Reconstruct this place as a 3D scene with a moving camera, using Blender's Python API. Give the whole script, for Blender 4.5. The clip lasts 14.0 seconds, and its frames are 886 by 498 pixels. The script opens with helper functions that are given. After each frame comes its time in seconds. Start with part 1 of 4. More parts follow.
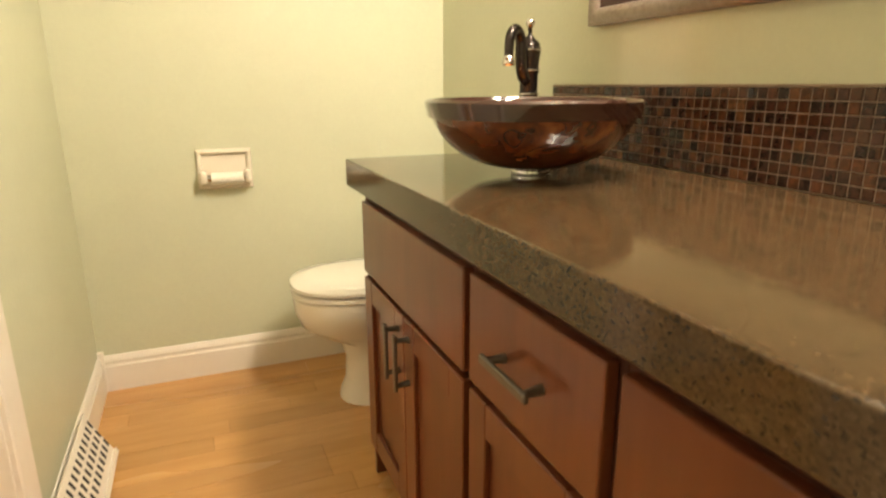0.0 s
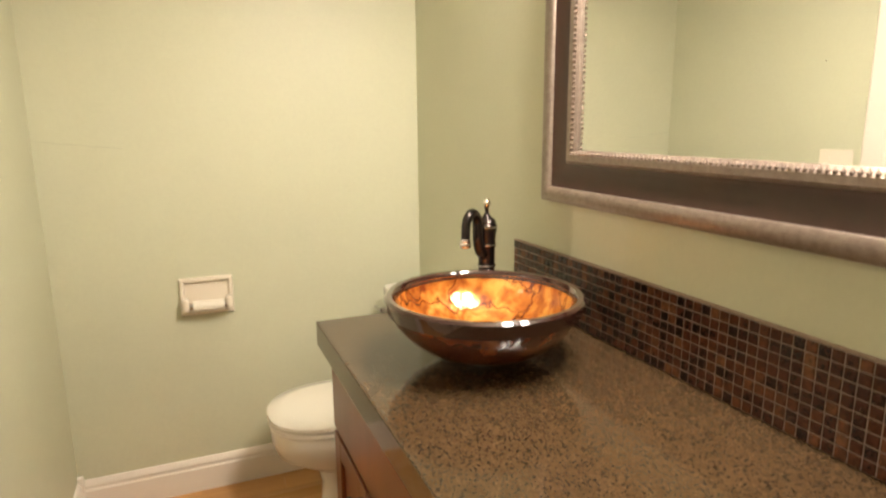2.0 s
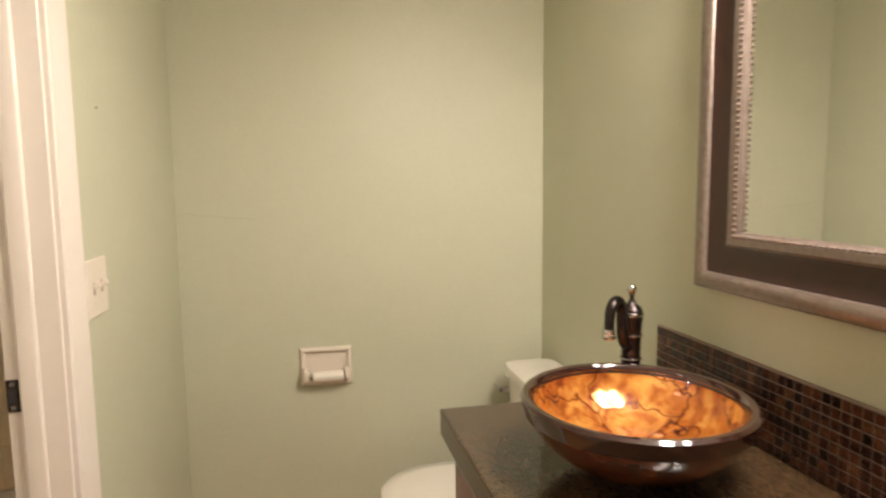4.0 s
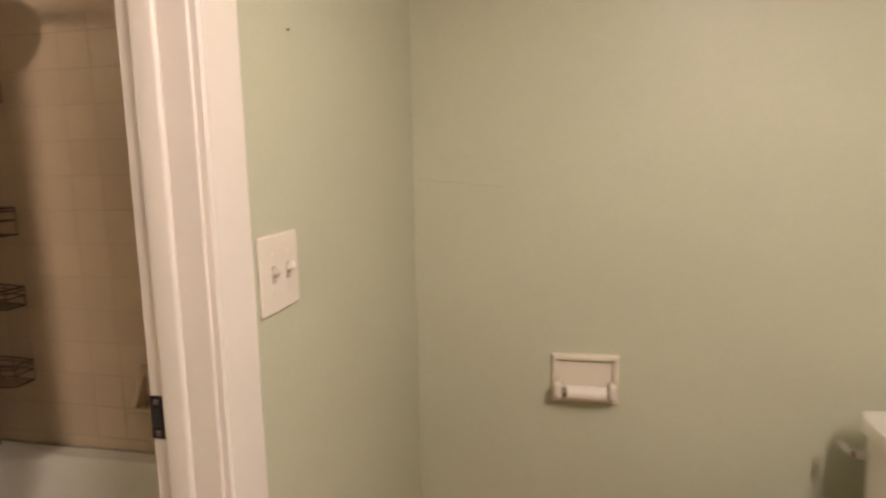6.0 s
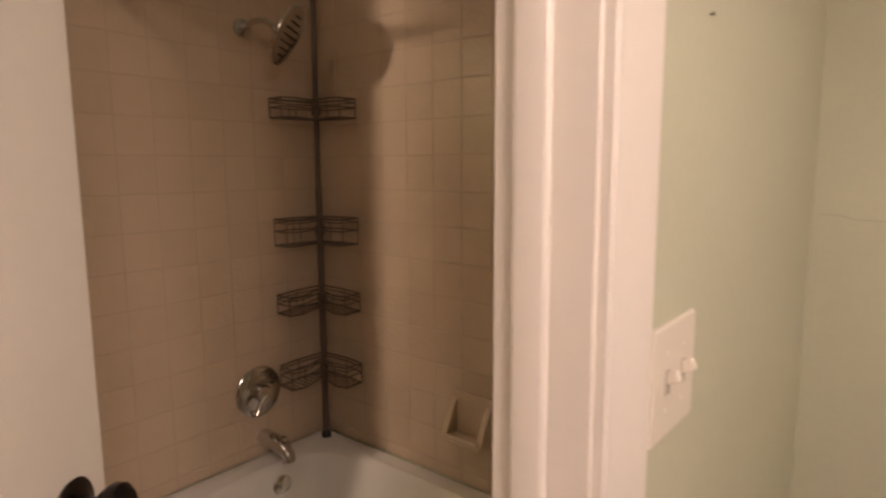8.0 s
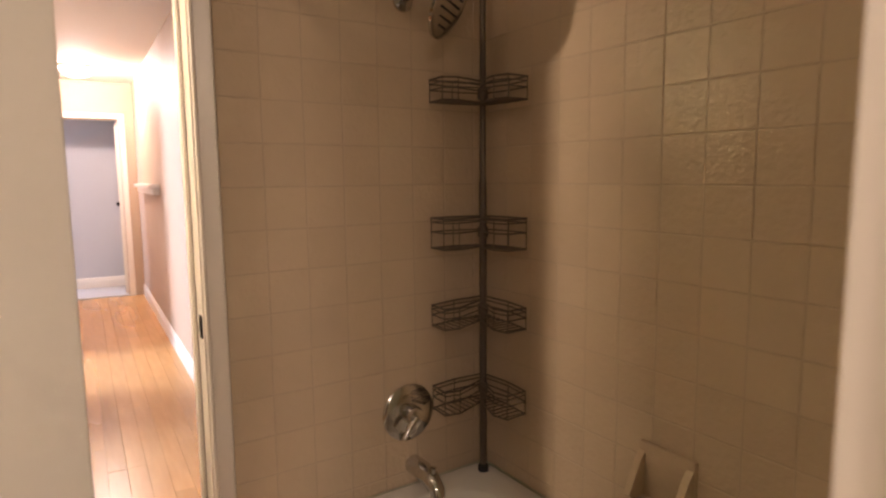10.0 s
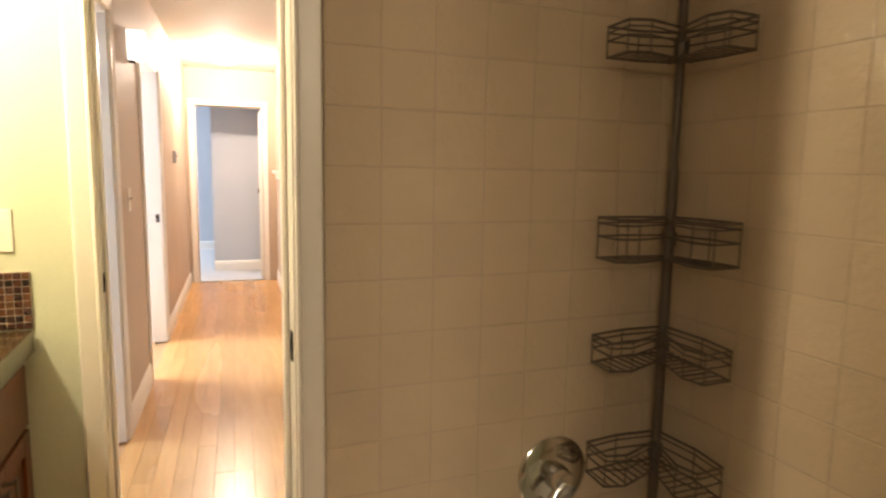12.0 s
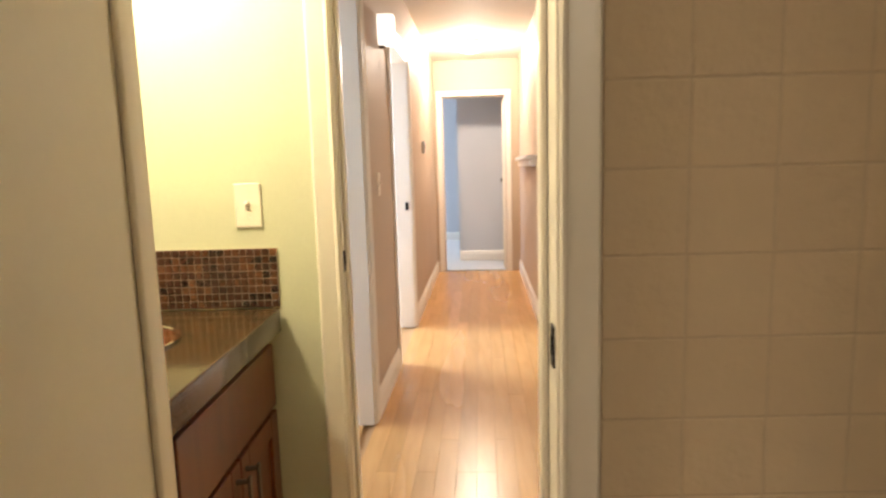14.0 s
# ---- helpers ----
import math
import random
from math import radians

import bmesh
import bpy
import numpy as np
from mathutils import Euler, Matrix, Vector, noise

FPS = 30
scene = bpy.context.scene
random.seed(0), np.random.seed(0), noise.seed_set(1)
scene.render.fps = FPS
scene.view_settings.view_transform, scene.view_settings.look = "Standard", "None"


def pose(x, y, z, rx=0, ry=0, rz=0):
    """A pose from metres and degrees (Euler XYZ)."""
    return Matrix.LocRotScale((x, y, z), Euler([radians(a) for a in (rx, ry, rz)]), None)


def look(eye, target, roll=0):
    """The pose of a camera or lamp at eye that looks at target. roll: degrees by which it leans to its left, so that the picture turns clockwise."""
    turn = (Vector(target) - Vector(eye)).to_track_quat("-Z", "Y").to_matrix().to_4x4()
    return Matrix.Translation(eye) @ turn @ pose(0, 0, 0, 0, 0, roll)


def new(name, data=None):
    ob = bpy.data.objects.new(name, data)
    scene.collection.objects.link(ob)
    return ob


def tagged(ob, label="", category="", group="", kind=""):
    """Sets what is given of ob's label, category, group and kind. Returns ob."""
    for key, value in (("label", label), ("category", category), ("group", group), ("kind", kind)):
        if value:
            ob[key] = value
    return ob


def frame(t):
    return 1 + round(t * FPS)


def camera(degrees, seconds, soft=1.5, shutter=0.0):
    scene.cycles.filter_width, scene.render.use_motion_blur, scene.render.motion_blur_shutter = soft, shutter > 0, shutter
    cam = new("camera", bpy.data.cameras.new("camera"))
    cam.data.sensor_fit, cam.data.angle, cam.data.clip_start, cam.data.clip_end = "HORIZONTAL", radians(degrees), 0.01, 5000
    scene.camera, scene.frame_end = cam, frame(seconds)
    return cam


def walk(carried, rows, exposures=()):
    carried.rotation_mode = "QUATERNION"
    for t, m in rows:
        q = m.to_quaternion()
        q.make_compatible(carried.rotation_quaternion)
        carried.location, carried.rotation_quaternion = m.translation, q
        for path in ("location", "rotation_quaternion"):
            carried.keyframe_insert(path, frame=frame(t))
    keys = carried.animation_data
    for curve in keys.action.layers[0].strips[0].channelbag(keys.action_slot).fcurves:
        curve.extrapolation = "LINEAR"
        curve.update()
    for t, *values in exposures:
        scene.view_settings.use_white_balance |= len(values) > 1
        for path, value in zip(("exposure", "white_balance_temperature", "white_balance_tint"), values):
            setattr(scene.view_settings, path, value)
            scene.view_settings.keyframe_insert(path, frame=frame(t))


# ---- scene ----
cam = camera(72.2, 14.0, soft=2.2, shutter=0.5)
PATH = [
    (0, (0.938, 1.293, 1.043), (1.661, 3.082, 0.519), -0.3),
    (0.5, (0.984, 1.311, 1.116), (1.697, 3.107, 0.602), -1.0),
    (1, (1.022, 1.321, 1.2), (1.732, 3.123, 0.7), -1.2),
    (1.5, (1.032, 1.297, 1.289), (1.755, 3.103, 0.825), -1.2),
    (2, (1.002, 1.248, 1.357), (1.755, 3.057, 0.96), -0.5),
    (2.2, (1.015, 1.243, 1.383), (1.75, 3.064, 1.002), -0.3),
    (4.3, (0.973, 1.427, 1.402), (1.313, 3.388, 1.201), -0.9),
    (4.5, (0.981, 1.469, 1.4), (1.246, 3.441, 1.192), -1.0),
    (5, (0.989, 1.571, 1.382), (1.068, 3.559, 1.174), -0.9),
    (5.5, (0.989, 1.734, 1.371), (0.859, 3.714, 1.12), -1.4),
    (6, (0.985, 1.885, 1.366), (0.574, 3.821, 1.079), -1.1),
    (6.5, (0.982, 1.996, 1.388), (0.259, 3.832, 1.061), -0.6),
    (7, (0.903, 2.051, 1.399), (-0.006, 3.803, 1.076), -0.3),
    (7.5, (0.818, 2.107, 1.416), (-0.28, 3.748, 1.099), -0.8),
    (8, (0.751, 2.11, 1.417), (-0.504, 3.644, 1.147), -0.3),
    (8.5, (0.709, 2.11, 1.407), (-0.667, 3.543, 1.18), -0.1),
    (9, (0.655, 2.172, 1.405), (-0.829, 3.494, 1.180), -0.1),
    (11.3, (0.285, 2.525, 1.32), (-1.501, 3.388, 1.069), 0.2),
    (11.5, (0.235, 2.53, 1.322), (-1.566, 3.362, 1.069), 0.6),
    (12, (0.118, 2.53, 1.336), (-1.725, 3.263, 1.082), 1.0),
    (12.5, (0.024, 2.546, 1.334), (-1.875, 3.126, 1.092), 1.0),
    (13, (-0.043, 2.542, 1.326), (-1.987, 2.94, 1.076), 0.7),
    (13.5, (-0.146, 2.551, 1.28), (-2.122, 2.723, 1.028), -0.5),
    (14, (-0.244, 2.549, 1.242), (-2.226, 2.521, 0.973), -1.6),
]
EXPOSURES = [(0.0, 1.4, 6550, 10), (2.0, 1.08, 6100, 15), (5.0, 0.42, 5880, 22), (7.0, 0.2, 6150, 30), (9.0, 0.2, 6300, 38), (11.3, 0.62, 6500, 16), (14.0, 0.33, 6500, 12)]
walk(cam, [(t, look(eye, target, roll)) for t, eye, target, roll in PATH], EXPOSURES)

# ---- world and light ----
world = bpy.data.worlds.new("world")
scene.world = world
world.use_nodes = True
world.node_tree.nodes["Background"].inputs[0].default_value = (0.75, 0.85, 1.0, 1)
world.node_tree.nodes["Background"].inputs[1].default_value = 0.4


def lamp(name, kind, where, power, colour, size=0.05, target=None, size_y=None):
    data = bpy.data.lights.new(name, kind)
    data.energy, data.color = power, colour
    if kind == "AREA":
        data.size = size
        if size_y:
            data.shape, data.size_y = "RECTANGLE", size_y
    else:
        data.shadow_soft_size = size
        if kind == "SPOT":
            data.spot_size, data.spot_blend = radians(178), 0.5
    ob = new(name, data)
    ob.matrix_world = look(where, target) if target else Matrix.Translation(where)
    return ob


WARM = (1.0, 0.87, 0.68)

# ---- plan, in metres ----
XW, XE, YN, YS = 0.55, 1.855, 3.55, -0.6         # first vanity room: west, east, north, south faces
XT = 0.455                                       # tub room: east face
TXW, TYN, TYS = -1.015, 3.552, 1.45              # tub room: west, north, south faces
PX = -1.14                                       # second vanity room: east face
WX, BYS = -1.88, 1.51                            # second vanity room: west face, south face
HX, HYS, HYN = -1.99, 2.10, 3.08                 # hall: east end, south and north faces
FX = -7.38                                       # hall: far end face
CEIL = 2.44
DOOR_H = 2.03
A_S, A_N = 1.77, 2.54                            # doorway to the tub room
B_S, B_N = 2.105, 2.683                          # doorway to the second vanity room
H_S, H_N = 2.25, 3.00                            # doorway to the hall
CNT = 0.87                                       # counter height
CX, CYN = 1.272, 2.748                           # first counter: front edge, north end
SEC_Y = 2.075                                    # second counter: front edge
MIR = (1.25, 2.570, 1.172, 2.02)                 # mirror frame
TP = (1.028, 0.762)                              # paper holder
POLE = (-0.955, 3.502)                           # corner caddy
BASKETS = ((1.575, 0.064), (1.153, 0.090), (0.918, 0.064), (0.660, 0.072))
SHOWER, SOAP = (3.262, 1.855), (-0.308, 0.648)
LEAF_TURN = 36.5
SPL_ROWS = 8
HALL_LAMP = (-6.4, 2.55)
# the hall and the rooms off it run three degrees off the square of the bathrooms
HALL_TURN = Matrix.Translation((HX, 2.70, 0)) @ Matrix.Rotation(math.radians(-3.0), 4, "Z") @ Matrix.Translation((-HX, -2.70, 0))


# ---- mesh helpers ----
def box(bm, x0, x1, y0, y1, z0, z1, bevel=0.0, seg=1):
    made = bmesh.ops.create_cube(bm, size=1.0)["verts"]
    for v in made:
        v.co = Vector(((x0 + x1) / 2 + v.co.x * (x1 - x0), (y0 + y1) / 2 + v.co.y * (y1 - y0), (z0 + z1) / 2 + v.co.z * (z1 - z0)))
    if bevel:
        edges = list({e for v in made for e in v.link_edges})
        bmesh.ops.bevel(bm, geom=edges, offset=bevel, segments=seg, affect="EDGES", profile=0.5, clamp_overlap=True)
    return made


def boxed(*args, **kw):
    bm = bmesh.new()
    box(bm, *args, **kw)
    return bm


def lathe(profile, segments=40, closed=False):
    """A turned shape round z from (radius, height) pairs."""
    bm = bmesh.new()
    rings = []
    for r, z in profile:
        if r < 1e-5:
            rings.append([bm.verts.new((0, 0, z))])
        else:
            rings.append([bm.verts.new((r * math.cos(2 * math.pi * i / segments), r * math.sin(2 * math.pi * i / segments), z)) for i in range(segments)])
    pairs = list(zip(rings, rings[1:])) + ([(rings[-1], rings[0])] if closed else [])
    for a, b in pairs:
        for i in range(segments):
            j = (i + 1) % segments
            if len(a) == 1 and len(b) == 1:
                continue
            if len(a) == 1:
                bm.faces.new((a[0], b[j], b[i]))
            elif len(b) == 1:
                bm.faces.new((a[i], a[j], b[0]))
            else:
                bm.faces.new((a[i], a[j], b[j], b[i]))
    bmesh.ops.recalc_face_normals(bm, faces=bm.faces)
    return bm


def tube(points, radius, segments=10, caps=True):
    """A round bar along a line of points; radius may be one number or one for each point."""
    bm = bmesh.new()
    pts = [Vector(p) for p in points]
    radii = radius if isinstance(radius, (list, tuple)) else [radius] * len(pts)
    rings, side = [], None
    for i, p in enumerate(pts):
        d = (pts[min(i + 1, len(pts) - 1)] - pts[max(i - 1, 0)]).normalized()
        if side is None:
            side = d.orthogonal().normalized()
        side = (side - d * side.dot(d)).normalized()
        up = d.cross(side)
        rings.append([bm.verts.new(p + (side * math.cos(2 * math.pi * k / segments) + up * math.sin(2 * math.pi * k / segments)) * radii[i]) for k in range(segments)])
    for a, b in zip(rings, rings[1:]):
        for k in range(segments):
            bm.faces.new((a[k], a[(k + 1) % segments], b[(k + 1) % segments], b[k]))
    if caps:
        bm.faces.new(rings[0][::-1])
        bm.faces.new(rings[-1])
    bmesh.ops.recalc_face_normals(bm, faces=bm.faces)
    return bm


def join(bm, other):
    """Adds another bmesh to bm."""
    me = bpy.data.meshes.new("tmp")
    other.to_mesh(me)
    other.free()
    bm.from_mesh(me)
    bpy.data.meshes.remove(me)
    return bm


def sweep(profile, path, cyclic=False):
    """A moulding: profile of (out, up) pairs, swept along (point, out, up) stations."""
    bm = bmesh.new()
    rings = [[bm.verts.new(Vector(p) + Vector(o) * a + Vector(u) * b) for a, b in profile] for p, o, u in path]
    pairs = list(zip(rings, rings[1:])) + ([(rings[-1], rings[0])] if cyclic else [])
    n = len(profile)
    for a, b in pairs:
        for k in range(n):
            bm.faces.new((a[k], a[(k + 1) % n], b[(k + 1) % n], b[k]))
    if not cyclic:
        bm.faces.new(rings[0][::-1])
        bm.faces.new(rings[-1])
    bmesh.ops.recalc_face_normals(bm, faces=bm.faces)
    return bm


def outline(rows):
    """A closed shape lofted through rings of points of equal count, with end caps."""
    bm = bmesh.new()
    rings = [[bm.verts.new(p) for p in r] for r in rows]
    n = len(rings[0])
    for a, b in zip(rings, rings[1:]):
        for k in range(n):
            bm.faces.new((a[k], a[(k + 1) % n], b[(k + 1) % n], b[k]))
    bm.faces.new(rings[0][::-1])
    bm.faces.new(rings[-1])
    bmesh.ops.recalc_face_normals(bm, faces=bm.faces)
    return bm


def part(name, bm, material, parent=None, label="", smooth=False):
    me = bpy.data.meshes.new(name)
    bm.to_mesh(me)
    bm.free()
    me.materials.append(material)
    if smooth:
        me.polygons.foreach_set("use_smooth", [True] * len(me.polygons))
        me.set_sharp_from_angle(angle=radians(40))
    ob = new(name, me)
    ob.parent = parent
    if label:
        ob["label"] = label
    return ob


def thing(name, label, category, where=(0, 0, 0), rz=0, group="", kind=""):
    ob = new(name)
    ob.matrix_world = pose(*where, 0, 0, rz)
    ob.empty_display_size = 0.05
    return tagged(ob, label, category, group, kind)


def structure(name, bm, material, label, category="wall", smooth=False):
    return tagged(part(name, bm, material, smooth=smooth), label, category, kind="structure")


# ---- materials ----
def material(name, colour, rough=0.5, metal=0.0, grain=0.0, scale=40.0, bump=0.0, bump_scale=None, spread=0.0, stain=0.0, coat=0.0, spec=0.5, stretch=(1, 1, 1), dark=None):
    """colour varied by fine grain and broad stains in object space, with relief and uneven gloss."""
    m = bpy.data.materials.new(name)
    m.use_nodes = True
    nt = m.node_tree
    n, l = nt.nodes, nt.links
    bs = n["Principled BSDF"]
    bs.inputs["Metallic"].default_value, bs.inputs["Coat Weight"].default_value = metal, coat
    bs.inputs["Coat Roughness"].default_value = 0.08
    bs.inputs["Specular IOR Level"].default_value = spec
    geo = n.new("ShaderNodeNewGeometry")
    mp = n.new("ShaderNodeMapping")
    mp.inputs["Scale"].default_value = stretch
    l.new(geo.outputs["Position"], mp.inputs["Vector"])

    def noise_tex(s, detail=4.0):
        t = n.new("ShaderNodeTexNoise")
        t.inputs["Scale"].default_value, t.inputs["Detail"].default_value = s, detail
        l.new(mp.outputs[0], t.inputs["Vector"])
        return t

    fine, broad = noise_tex(scale), noise_tex(2.2, 3.0)
    dk = dark or tuple(c * 0.72 for c in colour)
    mix = n.new("ShaderNodeMix")
    mix.data_type = "RGBA"
    mix.inputs["A"].default_value, mix.inputs["B"].default_value = (*colour, 1), (*dk, 1)
    add = n.new("ShaderNodeMath")
    add.operation = "MULTIPLY_ADD"
    ramp_f = n.new("ShaderNodeMapRange")
    ramp_f.inputs[1].default_value, ramp_f.inputs[2].default_value = 0.35, 0.7
    ramp_f.inputs[4].default_value = grain
    l.new(fine.outputs[0], ramp_f.inputs[0])
    ramp_b = n.new("ShaderNodeMapRange")
    ramp_b.inputs[1].default_value, ramp_b.inputs[2].default_value = 0.4, 0.75
    ramp_b.inputs[4].default_value = stain
    l.new(broad.outputs[0], ramp_b.inputs[0])
    add.inputs[1].default_value = 1.0
    l.new(ramp_f.outputs[0], add.inputs[0])
    l.new(ramp_b.outputs[0], add.inputs[2])
    l.new(add.outputs[0], mix.inputs["Factor"])
    out = mix.outputs["Result"]
    if spread:
        info = n.new("ShaderNodeObjectInfo")
        hsv = n.new("ShaderNodeHueSaturation")
        mr = n.new("ShaderNodeMapRange")
        mr.inputs[3].default_value, mr.inputs[4].default_value = 1 - spread, 1 + spread
        l.new(info.outputs["Random"], mr.inputs[0])
        l.new(mr.outputs[0], hsv.inputs["Value"])
        l.new(out, hsv.inputs["Color"])
        out = hsv.outputs[0]
    l.new(out, bs.inputs["Base Color"])
    rr = n.new("ShaderNodeMapRange")
    rr.inputs[3].default_value, rr.inputs[4].default_value = rough * 0.85, min(1, rough * 1.2)
    l.new(broad.outputs[0], rr.inputs[0])
    l.new(rr.outputs[0], bs.inputs["Roughness"])
    if bump:
        bt = noise_tex(bump_scale or scale, 3.0)
        b = n.new("ShaderNodeBump")
        b.inputs["Strength"].default_value, b.inputs["Distance"].default_value = 1.0, bump
        l.new(bt.outputs[0], b.inputs["Height"])
        l.new(b.outputs[0], bs.inputs["Normal"])
    return m


def glow(name, colour, strength):
    m = bpy.data.materials.new(name)
    m.use_nodes = True
    bs = m.node_tree.nodes["Principled BSDF"]
    bs.inputs["Base Color"].default_value = (0.9, 0.88, 0.84, 1)
    bs.inputs["Emission Color"].default_value, bs.inputs["Emission Strength"].default_value = (*colour, 1), strength
    return m


PAINT_GREEN = material("green wall paint", (0.57, 0.575, 0.425), 0.42, grain=0.10, scale=90, bump=0.0006, bump_scale=55, stain=0.10, spec=0.4)
PAINT_TAN = material("tan wall paint", (0.50, 0.38, 0.275), 0.6, grain=0.1, scale=90, bump=0.0004, bump_scale=70, stain=0.10)
PAINT_WHITE = material("white trim paint", (0.80, 0.74, 0.66), 0.32, grain=0.05, scale=60, stain=0.08, bump=0.0002, bump_scale=30)
PAINT_DOOR = material("white door paint", (0.80, 0.75, 0.65), 0.4, grain=0.05, scale=60, stain=0.08, bump=0.0003, bump_scale=120)
PAINT_GREY = material("grey wall paint", (0.50, 0.50, 0.52), 0.6, grain=0.08, scale=70, stain=0.08)
CEILING = material("ceiling paint", (0.78, 0.75, 0.70), 0.8, grain=0.10, scale=120, bump=0.0015, bump_scale=140)
OAK = material("oak floor", (0.60, 0.325, 0.12), 0.26, grain=0.42, scale=26, bump=0.0003, bump_scale=60, spread=0.10, stain=0.12, dark=(0.43, 0.21, 0.072), stretch=(0.14, 1, 1))
OAK_GAP = material("floor joints", (0.40, 0.22, 0.09), 0.7, grain=0.2)
CHERRY = material("cherry wood", (0.150, 0.040, 0.014), 0.30, grain=0.55, scale=22, bump=0.0002, bump_scale=50, stain=0.25, dark=(0.092, 0.022, 0.009), stretch=(1, 1, 0.16), coat=0.15)
# cherry with the shade of gaps and toe kick put into its colour
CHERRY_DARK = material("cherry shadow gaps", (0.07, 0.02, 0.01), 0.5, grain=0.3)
BRONZE = material("oil-rubbed bronze", (0.034, 0.029, 0.028), 0.24, 0.85, grain=0.5, scale=60, dark=(0.06, 0.045, 0.036), stain=0.2)
PEWTER = material("brushed dark nickel", (0.20, 0.18, 0.16), 0.38, 0.9, grain=0.4, scale=90, stain=0.2)
CHROME = material("chrome", (0.62, 0.60, 0.58), 0.12, 1.0, grain=0.1, scale=30, stain=0.15)
PORCELAIN = material("white porcelain", (0.82, 0.78, 0.70), 0.12, grain=0.03, scale=20, stain=0.05, coat=0.4)
CERAMIC = material("ivory ceramic", (0.80, 0.72, 0.60), 0.2, grain=0.04, scale=30, stain=0.05, coat=0.3)
PLASTIC = material("ivory switch plastic", (0.80, 0.73, 0.62), 0.35, grain=0.03, scale=30)
# ivory plastic darkened to paint the shade round the toggles
SLOT = material("shaded plastic slot", (0.46, 0.40, 0.33), 0.5, grain=0.05)
GROUT = material("tile grout", (0.53, 0.42, 0.30), 0.8, grain=0.3, scale=160, stain=0.3)
TILE = material("glazed beige tile", (0.60, 0.475, 0.335), 0.09, grain=0.10, scale=14, bump=0.0026, bump_scale=58, spread=0.03, stain=0.16, spec=0.5)
IRON = material("brown wire", (0.155, 0.125, 0.10), 0.45, 0.5, grain=0.4, scale=90)
MOSAIC_GROUT = material("mosaic grout", (0.30, 0.22, 0.17), 0.85, grain=0.3, scale=200)
TUB = material("white tub enamel", (0.78, 0.76, 0.70), 0.16, grain=0.04, scale=20, stain=0.08, coat=0.3)
CARPET = material("pale carpet", (0.55, 0.52, 0.50), 0.95, grain=0.4, scale=220, bump=0.003, bump_scale=260)
DARK = material("dark recess", (0.02, 0.018, 0.016), 0.8, grain=0.2)


# ---- the large structure ----
def wall_with_opening(name, x0, x1, y0, y1, o0, o1, mat, label, along="y", head=DOOR_H):
    """A wall along y (or x) from its near to its far end, with one doorway through it."""
    bm = bmesh.new()
    if along == "y":
        box(bm, x0, x1, y0, o0, 0, CEIL)
        box(bm, x0, x1, o1, y1, 0, CEIL)
        box(bm, x0, x1, o0, o1, head, CEIL)
    return structure(name, bm, mat, label)


T = 0.115
# the partition between the first vanity room and the tub room has two painted faces, both green
wall_with_opening("wall_west", XT, XW, YS - T, YN + T, A_S - 0.02, A_N + 0.02, PAINT_GREEN, "pale green painted partition wall with a doorway")
structure("wall_north", boxed(XW, XE + T, YN, YN + T, 0, CEIL), PAINT_GREEN, "pale green painted end wall behind the toilet")
structure("wall_east", boxed(XE, XE + T, YS - T, YN, 0, CEIL), PAINT_GREEN, "pale green painted wall behind the vanity")
structure("wall_south", boxed(XW, XE, YS - T, YS, 0, CEIL), PAINT_GREEN, "pale green painted wall closing the vanity room")
wall_with_opening("wall_tub_west", PX, TXW - 0.008, BYS - T, TYN + T, B_S - 0.02, B_N + 0.02, PAINT_GREEN, "painted partition wall with a doorway beside the tub")
structure("wall_tub_north", boxed(TXW - 0.008, XT, TYN + 0.008, TYN + T, 0, CEIL), PAINT_GREEN, "green painted wall above the tub tiles")
structure("wall_tub_south", boxed(TXW - 0.008, XT, TYS - T, TYS, 0, CEIL), PAINT_GREEN, "green painted wall closing the tub room")
wall_with_opening("wall_vanity_west", HX, WX, BYS - T, 3.6, H_S - 0.02, H_N + 0.02, PAINT_GREEN, "pale green painted wall with the hall doorway")
structure("wall_vanity_south", boxed(WX, PX, BYS - T, BYS, 0, CEIL), PAINT_GREEN, "green painted wall behind the second vanity")
structure("wall_vanity_north", boxed(WX, PX, 3.5, 3.6, 0, CEIL), PAINT_GREEN, "green painted wall closing the second vanity room")
# hall
D1 = (-4.87, -3.95)                              # doorway in the hall's south wall
D2 = (-3.05, -2.35)                              # nearer doorway in the hall's south wall
bm = bmesh.new()
box(bm, FX - T, D1[0], HYS - T, HYS, 0, CEIL)
box(bm, D1[1], D2[0], HYS - T, HYS, 0, CEIL)
box(bm, D2[1], HX + 0.03, HYS - T, HYS, 0, CEIL)
box(bm, D1[0], D1[1], HYS - T, HYS, DOOR_H, CEIL)
box(bm, D2[0], D2[1], HYS - T, HYS, DOOR_H, CEIL)
structure("wall_hall_south", bm, PAINT_TAN, "tan painted hall wall with two doorways")
structure("wall_hall_north", boxed(FX - T, HX + 0.03, HYN, HYN + T, 0, CEIL), PAINT_TAN, "tan painted hall wall")
F_S, F_N = 2.195, 2.92
bm = bmesh.new()
box(bm, FX - T, FX, HYS, F_S, 0, CEIL)
box(bm, FX - T, FX, F_N, HYN, 0, CEIL)
box(bm, FX - T, FX, F_S, F_N, DOOR_H, CEIL)
structure("wall_hall_end", bm, PAINT_TAN, "tan painted wall round the far doorway")
